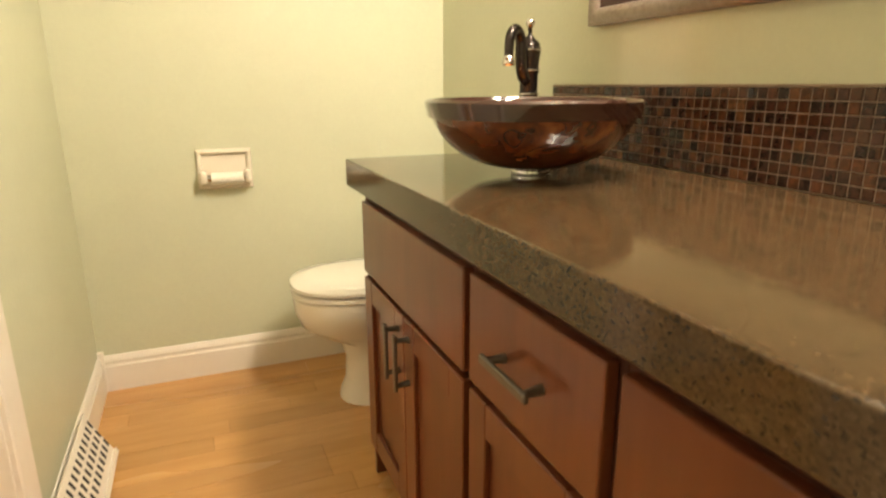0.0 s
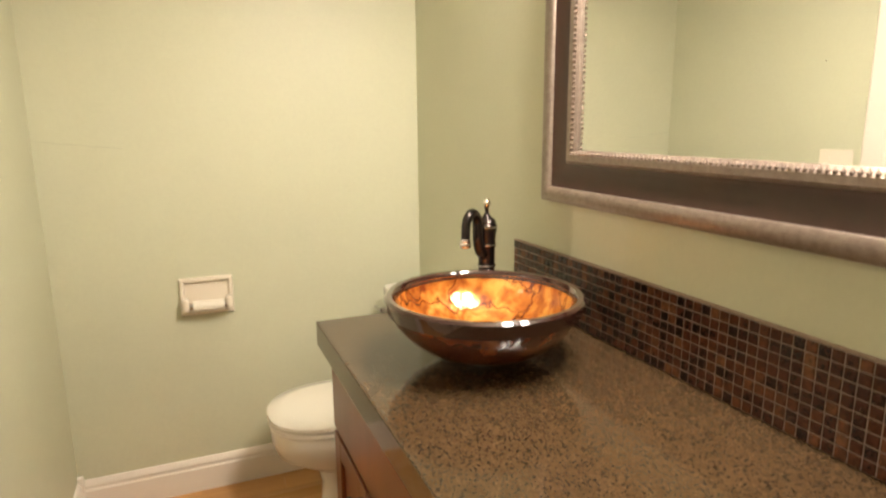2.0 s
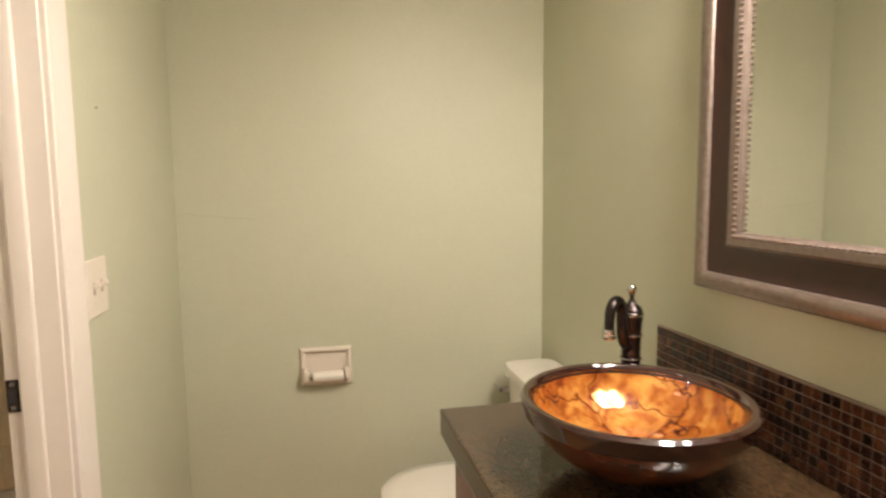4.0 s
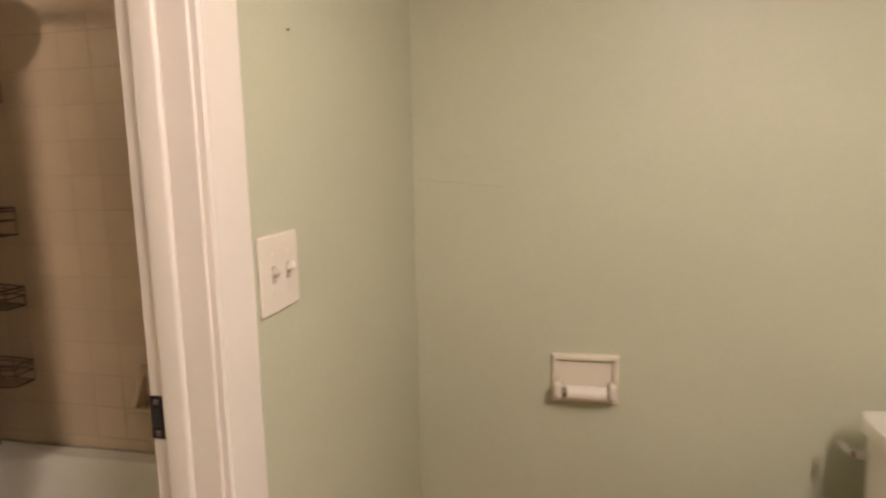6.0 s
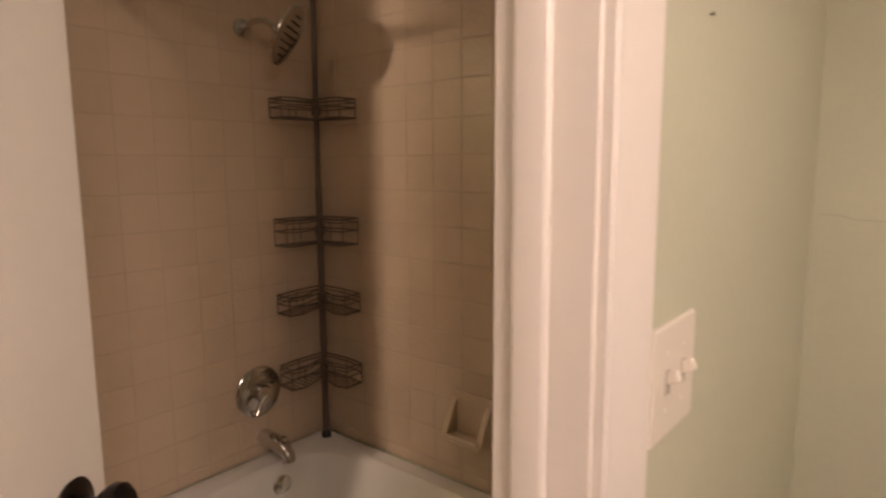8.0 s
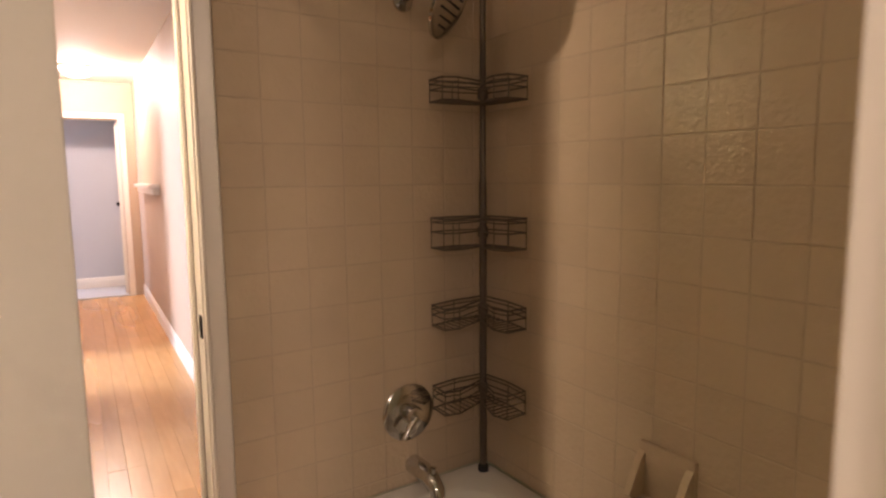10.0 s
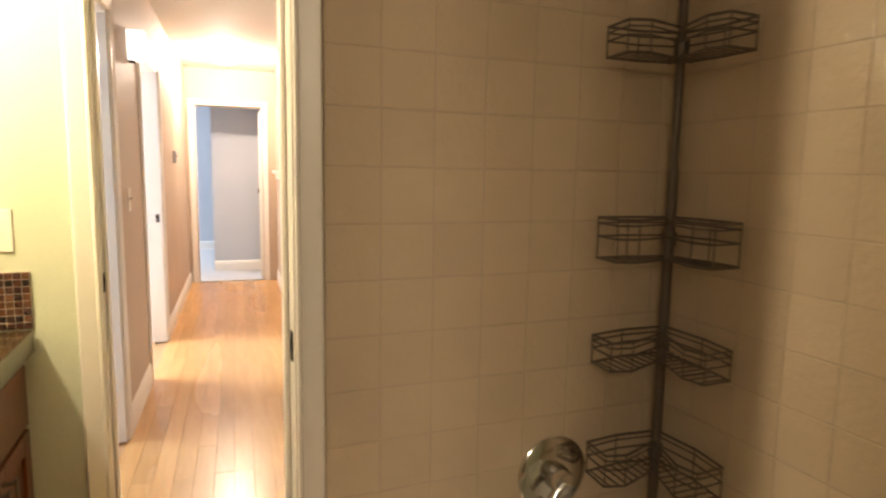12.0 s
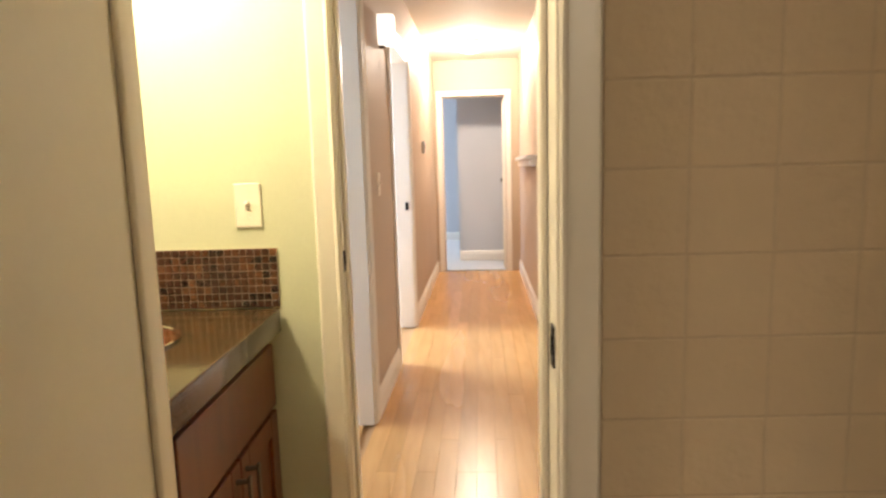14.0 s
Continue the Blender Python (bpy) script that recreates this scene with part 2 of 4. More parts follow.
# far room
structure("wall_bedroom_west", boxed(-10.6, -10.5, -0.6, 4.4, 0, CEIL), PAINT_GREY, "grey painted wall of the far room")
structure("wall_bedroom_closet", boxed(-8.32, -8.20, 2.335, 4.4, 0, CEIL), PAINT_GREY, "grey painted wall seen through the far doorway")
structure("wall_bedroom_north", boxed(-10.5, FX - T, 4.4, 4.5, 0, CEIL), PAINT_GREY, "grey painted side wall of the far room")
structure("wall_bedroom_south", boxed(-10.5, FX - T, -0.7, -0.6, 0, CEIL), PAINT_GREY, "grey painted side wall of the far room")
structure("wall_bedroom_east", boxed(FX - T, FX, -0.6, HYS - T, 0, CEIL), PAINT_GREY, "grey painted wall of the far room")
structure("wall_bedroom_hall_side", boxed(FX - T, FX, HYN + T, 4.4, 0, CEIL), PAINT_GREY, "grey painted wall of the far room")
structure("floor_bedroom", boxed(-10.6, FX - 0.06, -0.7, 4.5, -0.1, 0.004), CARPET, "pale carpet in the far room", "floor")
# rooms behind the hall doorways
structure("wall_side_room_west", boxed(-6.0, -5.9, -0.7, HYS - T, 0, CEIL), PAINT_GREY, "grey painted wall of a side room")
structure("wall_side_room_east", boxed(-2.04, -1.995, -0.7, HYS - T, 0, CEIL), PAINT_GREY, "grey painted wall of a side room")
structure("wall_side_room_south", boxed(-5.9, -2.04, -0.8, -0.7, 0, CEIL), PAINT_GREY, "grey painted wall of a side room")
structure("wall_side_room_middle", boxed(-3.85, -3.75, -0.7, HYS - T, 0, CEIL), PAINT_GREY, "grey painted wall between the side rooms")
structure("floor", boxed(-10.7, XE + 0.2, -1.1, 4.6, -0.2, -0.012), OAK_GAP, "floor under the oak boards", "floor")
structure("ceiling", boxed(-10.7, XE + 0.2, -1.1, 4.6, CEIL, CEIL + 0.12), CEILING, "white textured ceiling", "ceiling")

# ---- lamps of the place, and one added fill ----
VL = [(XE - 0.14, 1.62, 2.14), (XE - 0.14, 1.86, 2.14), (XE - 0.14, 2.10, 2.14)]
for i, p in enumerate(VL):
    lamp("vanity_bulb", "SPOT", p, 16, WARM, 0.09, (p[0] - 0.05, p[1], p[2] - 1))
lamp("second_vanity_bulb", "POINT", (-1.36, 1.64, 2.04), 44, (1.0, 0.84, 0.58), 0.05)
lamp("hall_bulb", "POINT", HALL_TURN @ Vector((HALL_LAMP[0], HALL_LAMP[1], CEIL - 0.06)), 85, (1.0, 0.88, 0.73), 0.06)
# windows of the far room and of the rooms off the hall
lamp("bedroom_window_light", "AREA", HALL_TURN @ Vector((-9.6, -0.5, 1.5)), 120, (0.66, 0.82, 1.0), 1.4, HALL_TURN @ Vector((-9.0, 3, 1.0)))
lamp("side_window_light", "AREA", HALL_TURN @ Vector((-5.1, -0.6, 1.5)), 260, (0.72, 0.87, 1.0), 1.3, HALL_TURN @ Vector((-5.0, 2.3, 0.6)))
lamp("nearer_side_window_light", "AREA", HALL_TURN @ Vector((-3.2, -0.6, 1.5)), 130, (0.72, 0.87, 1.0), 1.3, HALL_TURN @ Vector((-3.1, 2.3, 0.6)))
# weak fill added to brighten the tub room; no lamp is known there
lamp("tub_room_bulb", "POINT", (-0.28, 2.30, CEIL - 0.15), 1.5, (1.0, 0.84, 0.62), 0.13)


# ---- special materials ----
def base_nodes(name):
    m = bpy.data.materials.new(name)
    m.use_nodes = True
    n, l = m.node_tree.nodes, m.node_tree.links
    geo = n.new("ShaderNodeNewGeometry")
    return m, n, l, n["Principled BSDF"], geo


def ramp(n, stops, mode="LINEAR"):
    r = n.new("ShaderNodeValToRGB")
    r.color_ramp.interpolation = mode
    while len(r.color_ramp.elements) < len(stops):
        r.color_ramp.elements.new(0.5)
    for e, (p, c) in zip(r.color_ramp.elements, stops):
        e.position, e.color = p, (*c, 1)
    return r


def granite():
    m, n, l, bs, geo = base_nodes("polished brown granite")
    mp = n.new("ShaderNodeMapping")
    mp.inputs["Scale"].default_value = (1, 0.6, 1)
    l.new(geo.outputs["Position"], mp.inputs["Vector"])
    v = n.new("ShaderNodeTexVoronoi")
    v.inputs["Scale"].default_value = 400
    l.new(mp.outputs[0], v.inputs["Vector"])
    r = ramp(n, [(0.0, (0.020, 0.013, 0.009)), (0.14, (0.032, 0.021, 0.012)), (0.24, (0.052, 0.034, 0.018)), (0.55, (0.070, 0.046, 0.024)), (0.82, (0.050, 0.030, 0.016)), (1.0, (0.088, 0.060, 0.034))])
    sep = n.new("ShaderNodeSeparateColor")
    l.new(v.outputs["Color"], sep.inputs[0])
    l.new(sep.outputs[0], r.inputs[0])
    t = n.new("ShaderNodeTexNoise")
    t.inputs["Scale"].default_value, t.inputs["Detail"].default_value = 55, 5
    l.new(mp.outputs[0], t.inputs["Vector"])
    mix = n.new("ShaderNodeMix")
    mix.data_type, mix.blend_type = "RGBA", "MULTIPLY"
    r2 = ramp(n, [(0.3, (1.0, 0.92, 0.80)), (0.7, (1.30, 1.20, 1.05))])
    l.new(t.outputs[0], r2.inputs[0])
    mix.inputs["Factor"].default_value = 1.0
    l.new(r.outputs[0], mix.inputs["A"])
    l.new(r2.outputs[0], mix.inputs["B"])
    l.new(mix.outputs["Result"], bs.inputs["Base Color"])
    bs.inputs["Roughness"].default_value = 0.10
    bs.inputs["Specular IOR Level"].default_value = 0.5
    b = n.new("ShaderNodeBump")
    b.inputs["Distance"].default_value = 0.00015
    l.new(t.outputs[0], b.inputs["Height"])
    l.new(b.outputs[0], bs.inputs["Normal"])
    return m


def mosaic(name, island):
    """Small glass tiles in browns; each piece draws its own shade."""
    m, n, l, bs, geo = base_nodes(name)
    r = ramp(n, [(0.0, (0.022, 0.010, 0.008)), (0.35, (0.045, 0.016, 0.010)), (0.62, (0.060, 0.021, 0.011)), (0.85, (0.085, 0.032, 0.015)), (1.0, (0.125, 0.058, 0.028))])
    if island:
        l.new(geo.outputs["Random Per Island"], r.inputs[0])
    else:
        info = n.new("ShaderNodeObjectInfo")
        l.new(info.outputs["Random"], r.inputs[0])
    t = n.new("ShaderNodeTexNoise")
    t.inputs["Scale"].default_value = 95
    l.new(geo.outputs["Position"], t.inputs["Vector"])
    mix = n.new("ShaderNodeMix")
    mix.data_type, mix.blend_type = "RGBA", "MULTIPLY"
    mix.inputs["Factor"].default_value = 1.0
    r2 = ramp(n, [(0.3, (0.5, 0.5, 0.5)), (0.7, (1.5, 1.4, 1.3))])
    l.new(t.outputs[0], r2.inputs[0])
    l.new(r.outputs[0], mix.inputs["A"])
    l.new(r2.outputs[0], mix.inputs["B"])
    l.new(mix.outputs["Result"], bs.inputs["Base Color"])
    bs.inputs["Roughness"].default_value = 0.16
    return m


def bowl_glass(name, inner):
    """Amber art glass with dark feathered veins."""
    m, n, l, bs, geo = base_nodes(name)
    warp = n.new("ShaderNodeTexNoise")
    warp.inputs["Scale"].default_value, warp.inputs["Detail"].default_value = 9, 3
    l.new(geo.outputs["Position"], warp.inputs["Vector"])
    add = n.new("ShaderNodeVectorMath")
    add.operation = "MULTIPLY_ADD"
    add.inputs[1].default_value = (0.26, 0.26, 0.26)
    l.new(warp.outputs["Color"], add.inputs[0])
    l.new(geo.outputs["Position"], add.inputs[2])
    v = n.new("ShaderNodeTexVoronoi")
    v.feature = "DISTANCE_TO_EDGE"
    v.inputs["Scale"].default_value = 7
    l.new(add.outputs[0], v.inputs["Vector"])
    cloud = n.new("ShaderNodeTexNoise")
    cloud.inputs["Scale"].default_value, cloud.inputs["Detail"].default_value = 16, 4
    l.new(add.outputs[0], cloud.inputs["Vector"])
    if inner:
        body = ramp(n, [(0.30, (0.25, 0.05, 0.010)), (0.48, (0.55, 0.18, 0.022)), (0.66, (0.85, 0.44, 0.08))])
        vein = ramp(n, [(0.0, (0.12, 0.035, 0.012)), (0.012, (0.6, 0.45, 0.35)), (0.04, (1, 1, 1))])
    else:
        body = ramp(n, [(0.33, (0.062, 0.014, 0.006)), (0.52, (0.145, 0.035, 0.010)), (0.72, (0.26, 0.085, 0.022))])
        vein = ramp(n, [(0.0, (0.30, 0.22, 0.18)), (0.03, (1, 1, 1))])
    l.new(cloud.outputs[0], body.inputs[0])
    l.new(v.outputs["Distance"], vein.inputs[0])
    mix = n.new("ShaderNodeMix")
    mix.data_type, mix.blend_type = "RGBA", "MULTIPLY"
    mix.inputs["Factor"].default_value = 1.0
    l.new(body.outputs[0], mix.inputs["A"])
    l.new(vein.outputs[0], mix.inputs["B"])
    l.new(mix.outputs["Result"], bs.inputs["Base Color"])
    bs.inputs["Roughness"].default_value = 0.16 if inner else 0.08
    bs.inputs["Metallic"].default_value = 0.35 if inner else 0.0
    bs.inputs["Coat Weight"].default_value, bs.inputs["Coat Roughness"].default_value = 1.0, 0.03
    b = n.new("ShaderNodeBump")
    b.inputs["Distance"].default_value = 0.004 if inner else 0.002
    l.new(v.outputs["Distance"], b.inputs["Height"])
    l.new(b.outputs[0], bs.inputs["Normal"])
    return m


GRANITE = granite()
MOSAIC, MOSAIC_REST = mosaic("brown mosaic glass", False), mosaic("brown mosaic glass, joined", True)
BOWL_IN, BOWL_OUT = bowl_glass("amber bowl glass inside", True), bowl_glass("brown bowl glass outside", False)
BOWL_RIM = material("dark brown rim glass", (0.036, 0.013, 0.009), 0.07, grain=0.3, scale=40, coat=1.0)
MIRROR = material("mirror silver", (0.86, 0.87, 0.85), 0.015, 1.0)
SILVER_WOOD = material("silvered carved wood", (0.30, 0.245, 0.205), 0.34, 0.55, grain=0.5, scale=80, bump=0.0006, bump_scale=160, stain=0.25, dark=(0.17, 0.12, 0.10))
ESPRESSO = material("dark espresso wood", (0.045, 0.019, 0.014), 0.30, grain=0.5, scale=40, stain=0.3, coat=0.2)
VANITY_GLASS = glow("lit frosted vanity glass", (1.0, 0.84, 0.62), 15.0)
SCONCE_GLASS = glow("lit white sconce glass", (1.0, 0.95, 0.88), 1.2)
# for the second vanity's shade and the added tub room dome
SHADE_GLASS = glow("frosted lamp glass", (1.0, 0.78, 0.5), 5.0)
HALL_GLASS = glow("frosted hall lamp glass", (1.0, 0.86, 0.66), 9.0)
PAPER = material("white roller plastic", (0.82, 0.76, 0.66), 0.4, grain=0.04)
BLACK_SLOT = material("dark slot", (0.03, 0.028, 0.026), 0.7)


# ---- doors, casings and baseboards ----
CASE = [(0.0, 0.0), (0.0, 0.009), (0.003, 0.012), (0.009, 0.012), (0.012, 0.009), (0.016, 0.010), (0.048, 0.016), (0.056, 0.017), (0.060, 0.015), (0.062, 0.011), (0.062, 0.0)]


def casing(name, x, side, y0, y1, label, head=DOOR_H, w=1.0, reveal=0.004):
    """The moulded trim round a doorway in a wall across x; side: the way in which the face looks."""
    prof = [(a * w, b) for a, b in CASE]
    o = side
    path = [((x, y0 - reveal, 0.0), (0, -1, 0), (o, 0, 0)), ((x, y0 - reveal, head + reveal), (0, -1, 1), (o, 0, 0)),
            ((x, y1 + reveal, head + reveal), (0, 1, 1), (o, 0, 0)), ((x, y1 + reveal, 0.0), (0, 1, 0), (o, 0, 0))]
    return structure(name, sweep(prof, path), PAINT_WHITE, label, "door trim", smooth=False)


def casing_x(name, y, side, x0, x1, label, head=DOOR_H):
    path = [((x0, y, 0.0), (-1, 0, 0), (0, side, 0)), ((x0, y, head), (-1, 0, 1), (0, side, 0)),
            ((x1, y, head), (1, 0, 1), (0, side, 0)), ((x1, y, 0.0), (1, 0, 0), (0, side, 0))]
    return structure(name, sweep(CASE, path), PAINT_WHITE, label, "door trim")


def jamb(name, x0, x1, y0, y1, stop_x, label, stop_w=0.034, head=DOOR_H):
    """Lining boards of a doorway with the rounded stop that the leaf shuts against."""
    th = thing(name, label, "door frame", kind="structure")
    part("side_board", boxed(x0, x1, y0 - 0.02, y0, 0, head, bevel=0.0015), PAINT_WHITE, th)
    part("side_board", boxed(x0, x1, y1, y1 + 0.02, 0, head, bevel=0.0015), PAINT_WHITE, th)
    part("head_board", boxed(x0, x1, y0 - 0.02, y1 + 0.02, head, head + 0.02, bevel=0.0015), PAINT_WHITE, th)
    part("stop", boxed(stop_x, stop_x + stop_w, y0, y0 + 0.011, 0, head, bevel=0.005, seg=3), PAINT_WHITE, th, smooth=True)
    part("stop", boxed(stop_x, stop_x + stop_w, y1 - 0.011, y1, 0, head, bevel=0.005, seg=3), PAINT_WHITE, th, smooth=True)
    part("head_stop", boxed(stop_x, stop_x + stop_w, y0 + 0.011, y1 - 0.011, head - 0.011, head, bevel=0.004, seg=2), PAINT_WHITE, th, smooth=True)
    return th


def strike(th, x, y, z, side):
    """A dark strike plate on a jamb, with its hole and two screws; side: the way in which the face looks along y."""
    p = part("strike_plate", boxed(x - 0.0105, x + 0.0105, min(y, y + side * 0.0035), max(y, y + side * 0.0035), z - 0.029, z + 0.029, bevel=0.001), BRONZE, th, "oil-rubbed bronze strike plate")
    # no real opening: a raised dark block paints the hole's shade
    part("latch_hole", boxed(x - 0.007, x + 0.006, min(y, y + side * 0.0045), max(y, y + side * 0.0045), z - 0.013, z + 0.013), DARK, p)
    for dz in (-0.021, 0.021):
        part("screw", boxed(x - 0.004, x + 0.004, min(y, y + side * 0.0050), max(y, y + side * 0.0050), z + dz - 0.004, z + dz + 0.004, bevel=0.0015), PEWTER, p)


casing("trim_tub_door", XW, 1, A_S, A_N, "cream moulded trim round the tub room doorway", w=1.37)
casing("trim_tub_door_inside", XT, -1, A_S, A_N, "cream moulded trim on the tub side of the doorway", w=0.9, reveal=0.034)
j = jamb("door_frame_1", XT, XW, A_S, A_N, XT + 0.024, "cream painted door frame with a rounded stop", 0.034)
strike(j, XT + 0.0115, A_N, 1.045, -1)
casing("trim_second_door", TXW, 1, B_S, B_N, "cream moulded trim beside the shower tiles", w=0.82)
casing("trim_second_door_back", PX, -1, B_S, B_N, "cream moulded trim round the second doorway")
j = jamb("door_frame_2", PX, TXW, B_S, B_N, PX + 0.03, "cream painted door frame with a dark strike plate")
strike(j, TXW - 0.020, B_N, 1.0, -1)
casing("trim_hall_door", WX, 1, H_S, H_N, "cream moulded trim round the hall doorway")
casing("trim_hall_door_back", HX, -1, H_S, H_N, "white moulded trim on the hall side")
j = jamb("door_frame_3", HX, WX, H_S, H_N, HX + 0.03, "cream painted frame of the hall doorway")
strike(j, WX - 0.03, H_S, 0.99, 1)
casing("trim_far_door", FX, 1, F_S, F_N, "white moulded trim round the far doorway")
jamb("door_frame_4", FX - T, FX, F_S, F_N, FX - 0.07, "white painted frame of the far doorway")
for i, (a, b) in enumerate((D1, D2)):
    casing_x("trim_hall_side_%d" % (i + 1), HYS, 1, a, b, "white moulded trim round a doorway off the hall")
    th = thing("door_frame_%d" % (5 + i), "white painted frame of a doorway off the hall", "door frame", kind="structure")
    for x0, x1 in ((a - 0.0, a + 0.02), (b - 0.02, b)):
        part("side_board", boxed(x0, x1, HYS - T, HYS, 0, DOOR_H, bevel=0.0015), PAINT_WHITE, th)
    part("head_board", boxed(a, b, HYS - T, HYS, DOOR_H - 0.02, DOOR_H, bevel=0.0015), PAINT_WHITE, th)
    if i == 0:
        part("strike_plate", boxed(a + 0.02, a + 0.0235, HYS - 0.045, HYS - 0.020, 0.92, 0.98), BRONZE, th, "dark strike plate")

BASE = [(0, 0), (0.015, 0), (0.015, 0.092), (0.011, 0.098), (0.011, 0.105), (0.013, 0.110), (0.009, 0.121), (0.004, 0.130), (0, 0.132)]


def baseboard(name, p0, p1, out, label, mat=PAINT_WHITE):
    return structure(name, sweep(BASE, [(p0, out, (0, 0, 1)), (p1, out, (0, 0, 1))]), mat, label, "baseboard")


baseboard("baseboard_north", (XW, YN, 0), (XE, YN, 0), (0, -1, 0), "cream moulded baseboard along the end wall")
baseboard("baseboard_west", (XW, A_N + 0.090, 0), (XW, YN - 0.014, 0), (1, 0, 0), "cream moulded baseboard beside the doorway")
structure("trim_corner_block", boxed(XW - 0.001, XW + 0.019, YN - 0.020, YN, 0, 0.150, bevel=0.003), PAINT_WHITE, "cream corner block of the baseboard", "baseboard")
baseboard("baseboard_hall_south", (FX, HYS, 0), (D1[0] - 0.062, HYS, 0), (0, 1, 0), "white baseboard along the hall")
baseboard("baseboard_hall_middle", (D1[1] + 0.062, HYS, 0), (D2[0] - 0.062, HYS, 0), (0, 1, 0), "white baseboard along the hall")
baseboard("baseboard_hall_north", (FX, HYN, 0), (HX, HYN, 0), (0, -1, 0), "white baseboard along the hall")
baseboard("baseboard_bedroom", (-8.20, 2.335, 0), (-8.20, 4.4, 0), (1, 0, 0), "white baseboard in the far room")
baseboard("baseboard_bedroom_west", (-10.5, -0.6, 0), (-10.5, 4.4, 0), (1, 0, 0), "white baseboard in the far room")
baseboard("baseboard_second_room", (WX, H_S - 0.066, 0), (WX, SEC_Y - 0.003, 0), (1, 0, 0), "cream baseboard beside the second vanity")


def knob_bm(side):
    """A door knob with its round rose, pointing along y."""
    bm = lathe([(0.0, 0.0), (0.030, 0.0), (0.032, 0.004), (0.028, 0.008), (0.012, 0.011), (0.011, 0.030), (0.020, 0.036), (0.027, 0.046), (0.027, 0.056), (0.020, 0.064), (0.0, 0.067)], 24)
    bm.transform(Matrix.Rotation(radians(-90 * side), 4, "X"))
    return bm


def door_leaf(name, where, rz, width, label, height=2.0):
    """A flush slab along +y from its hinge edge, with a knob on either side."""
    th = thing(name, label, "door", where, rz)
    part("slab", boxed(-0.035, 0, 0.003, width, 0.012, height, bevel=0.0025, seg=2), PAINT_DOOR, th)
    for side, x in ((1, 0.0), (-1, -0.035)):
        bm = knob_bm(1)
        bm.transform(Matrix.Translation((x, width - 0.062, 1.045)) @ Matrix.Rotation(radians(-90 * side), 4, "Z"))
        part("knob", bm, BRONZE, th, "dark bronze door knob", smooth=True)
    p = part("latch_plate", boxed(-0.030, -0.005, width - 0.001, width + 0.002, 1.016, 1.074, bevel=0.0006), BRONZE, th, "bronze latch plate")
    part("latch_bolt", boxed(-0.023, -0.012, width + 0.002, width + 0.011, 1.036, 1.054, bevel=0.003), BRONZE, p)
    for z in (0.25, 1.02, 1.78):
        part("hinge", tube([(0.006, 0.0, z - 0.045), (0.006, 0.0, z + 0.045)], 0.006, 10), BRONZE, th, "bronze hinge knuckle", smooth=True)
    return th


door_leaf("door_1", (XT - 0.006, A_S + 0.003, 0), LEAF_TURN, A_N - A_S - 0.008, "ivory flush door standing half open into the tub room")
door_leaf("door_2", (TXW + 0.004, B_S - 0.002, 0), -89, B_N - B_S - 0.01, "ivory flush door swung wide open beside the shower wall")
door_leaf("door_3", (FX - T - 0.03, F_N + 0.0, 0), 84, F_N - F_S - 0.01, "white door standing open in the far doorway")


# ---- electrical ----
def switch_plate(name, where, rz, gangs, label, up=True):
    """A wall plate that looks along -y in its own space, with toggles and screws."""
    th = thing(name, label, "light switch", where, rz)
    w, h = (0.072, 0.120) if gangs == 1 else (0.122, 0.118)
    part("plate", boxed(-w / 2, w / 2, -0.006, 0, -h / 2, h / 2, bevel=0.003, seg=2), PLASTIC, th)
    for i in range(gangs):
        x = (i - (gangs - 1) / 2) * 0.046
        part("toggle_slot", boxed(x - 0.0055, x + 0.0055, -0.0072, -0.004, -0.0125, 0.0125), SLOT, th)
        bm = boxed(x - 0.0045, x + 0.0045, -0.020, -0.003, -0.0055, 0.0055, bevel=0.0018, seg=2)
        bm.transform(Matrix.Translation((0, 0, 0.001)) @ Matrix.Rotation(radians(-24), 4, "X"))
        part("toggle", bm, PLASTIC, th)
        for z in (-0.030, 0.030):
            bm = lathe([(0.0, 0.0), (0.0032, 0.0), (0.0028, 0.0012), (0.0, 0.0015)], 10)
            bm.transform(Matrix.Translation((x, -0.0058, z)) @ Matrix.Rotation(radians(90), 4, "X"))
            part("screw", bm, PAINT_WHITE, th)
    return th


switch_plate("switch_plate", (XW, 2.721, 1.204), 90, 2, "ivory double switch plate with two toggles beside the doorway")
switch_plate("switch_plate", (WX, 2.004, 1.152), 90, 1, "ivory single switch plate above the mosaic splash")
switch_plate("switch_plate", (-3.40, HYS, 1.16), 180, 1, "white single switch plate on the hall wall")


# ---- first vanity ----
def pull(th, x, y, z, length, upright, out=0.030):
    """A flat bar pull with flared feet on a front that looks to -x."""
    d = Vector((0, 0, 1)) if upright else Vector((0, 1, 0))
    c = Vector((x - out, y, z))
    bm = bmesh.new()
    h = length / 2
    if upright:
        box(bm, c.x - 0.004, c.x + 0.004, y - 0.007, y + 0.007, z - h, z + h, bevel=0.002)
    else:
        box(bm, c.x - 0.004, c.x + 0.004, y - h, y + h, z - 0.007, z + 0.007, bevel=0.002)
    p = part("handle", bm, PEWTER, th, "brushed dark nickel bar handle")
    for s in (-1, 1):
        e = d * (s * (h - 0.012))
        part("foot", tube([c + e, Vector((x, y, z)) + e * 0.94], [0.005, 0.0075], 8), PEWTER, p, smooth=True)


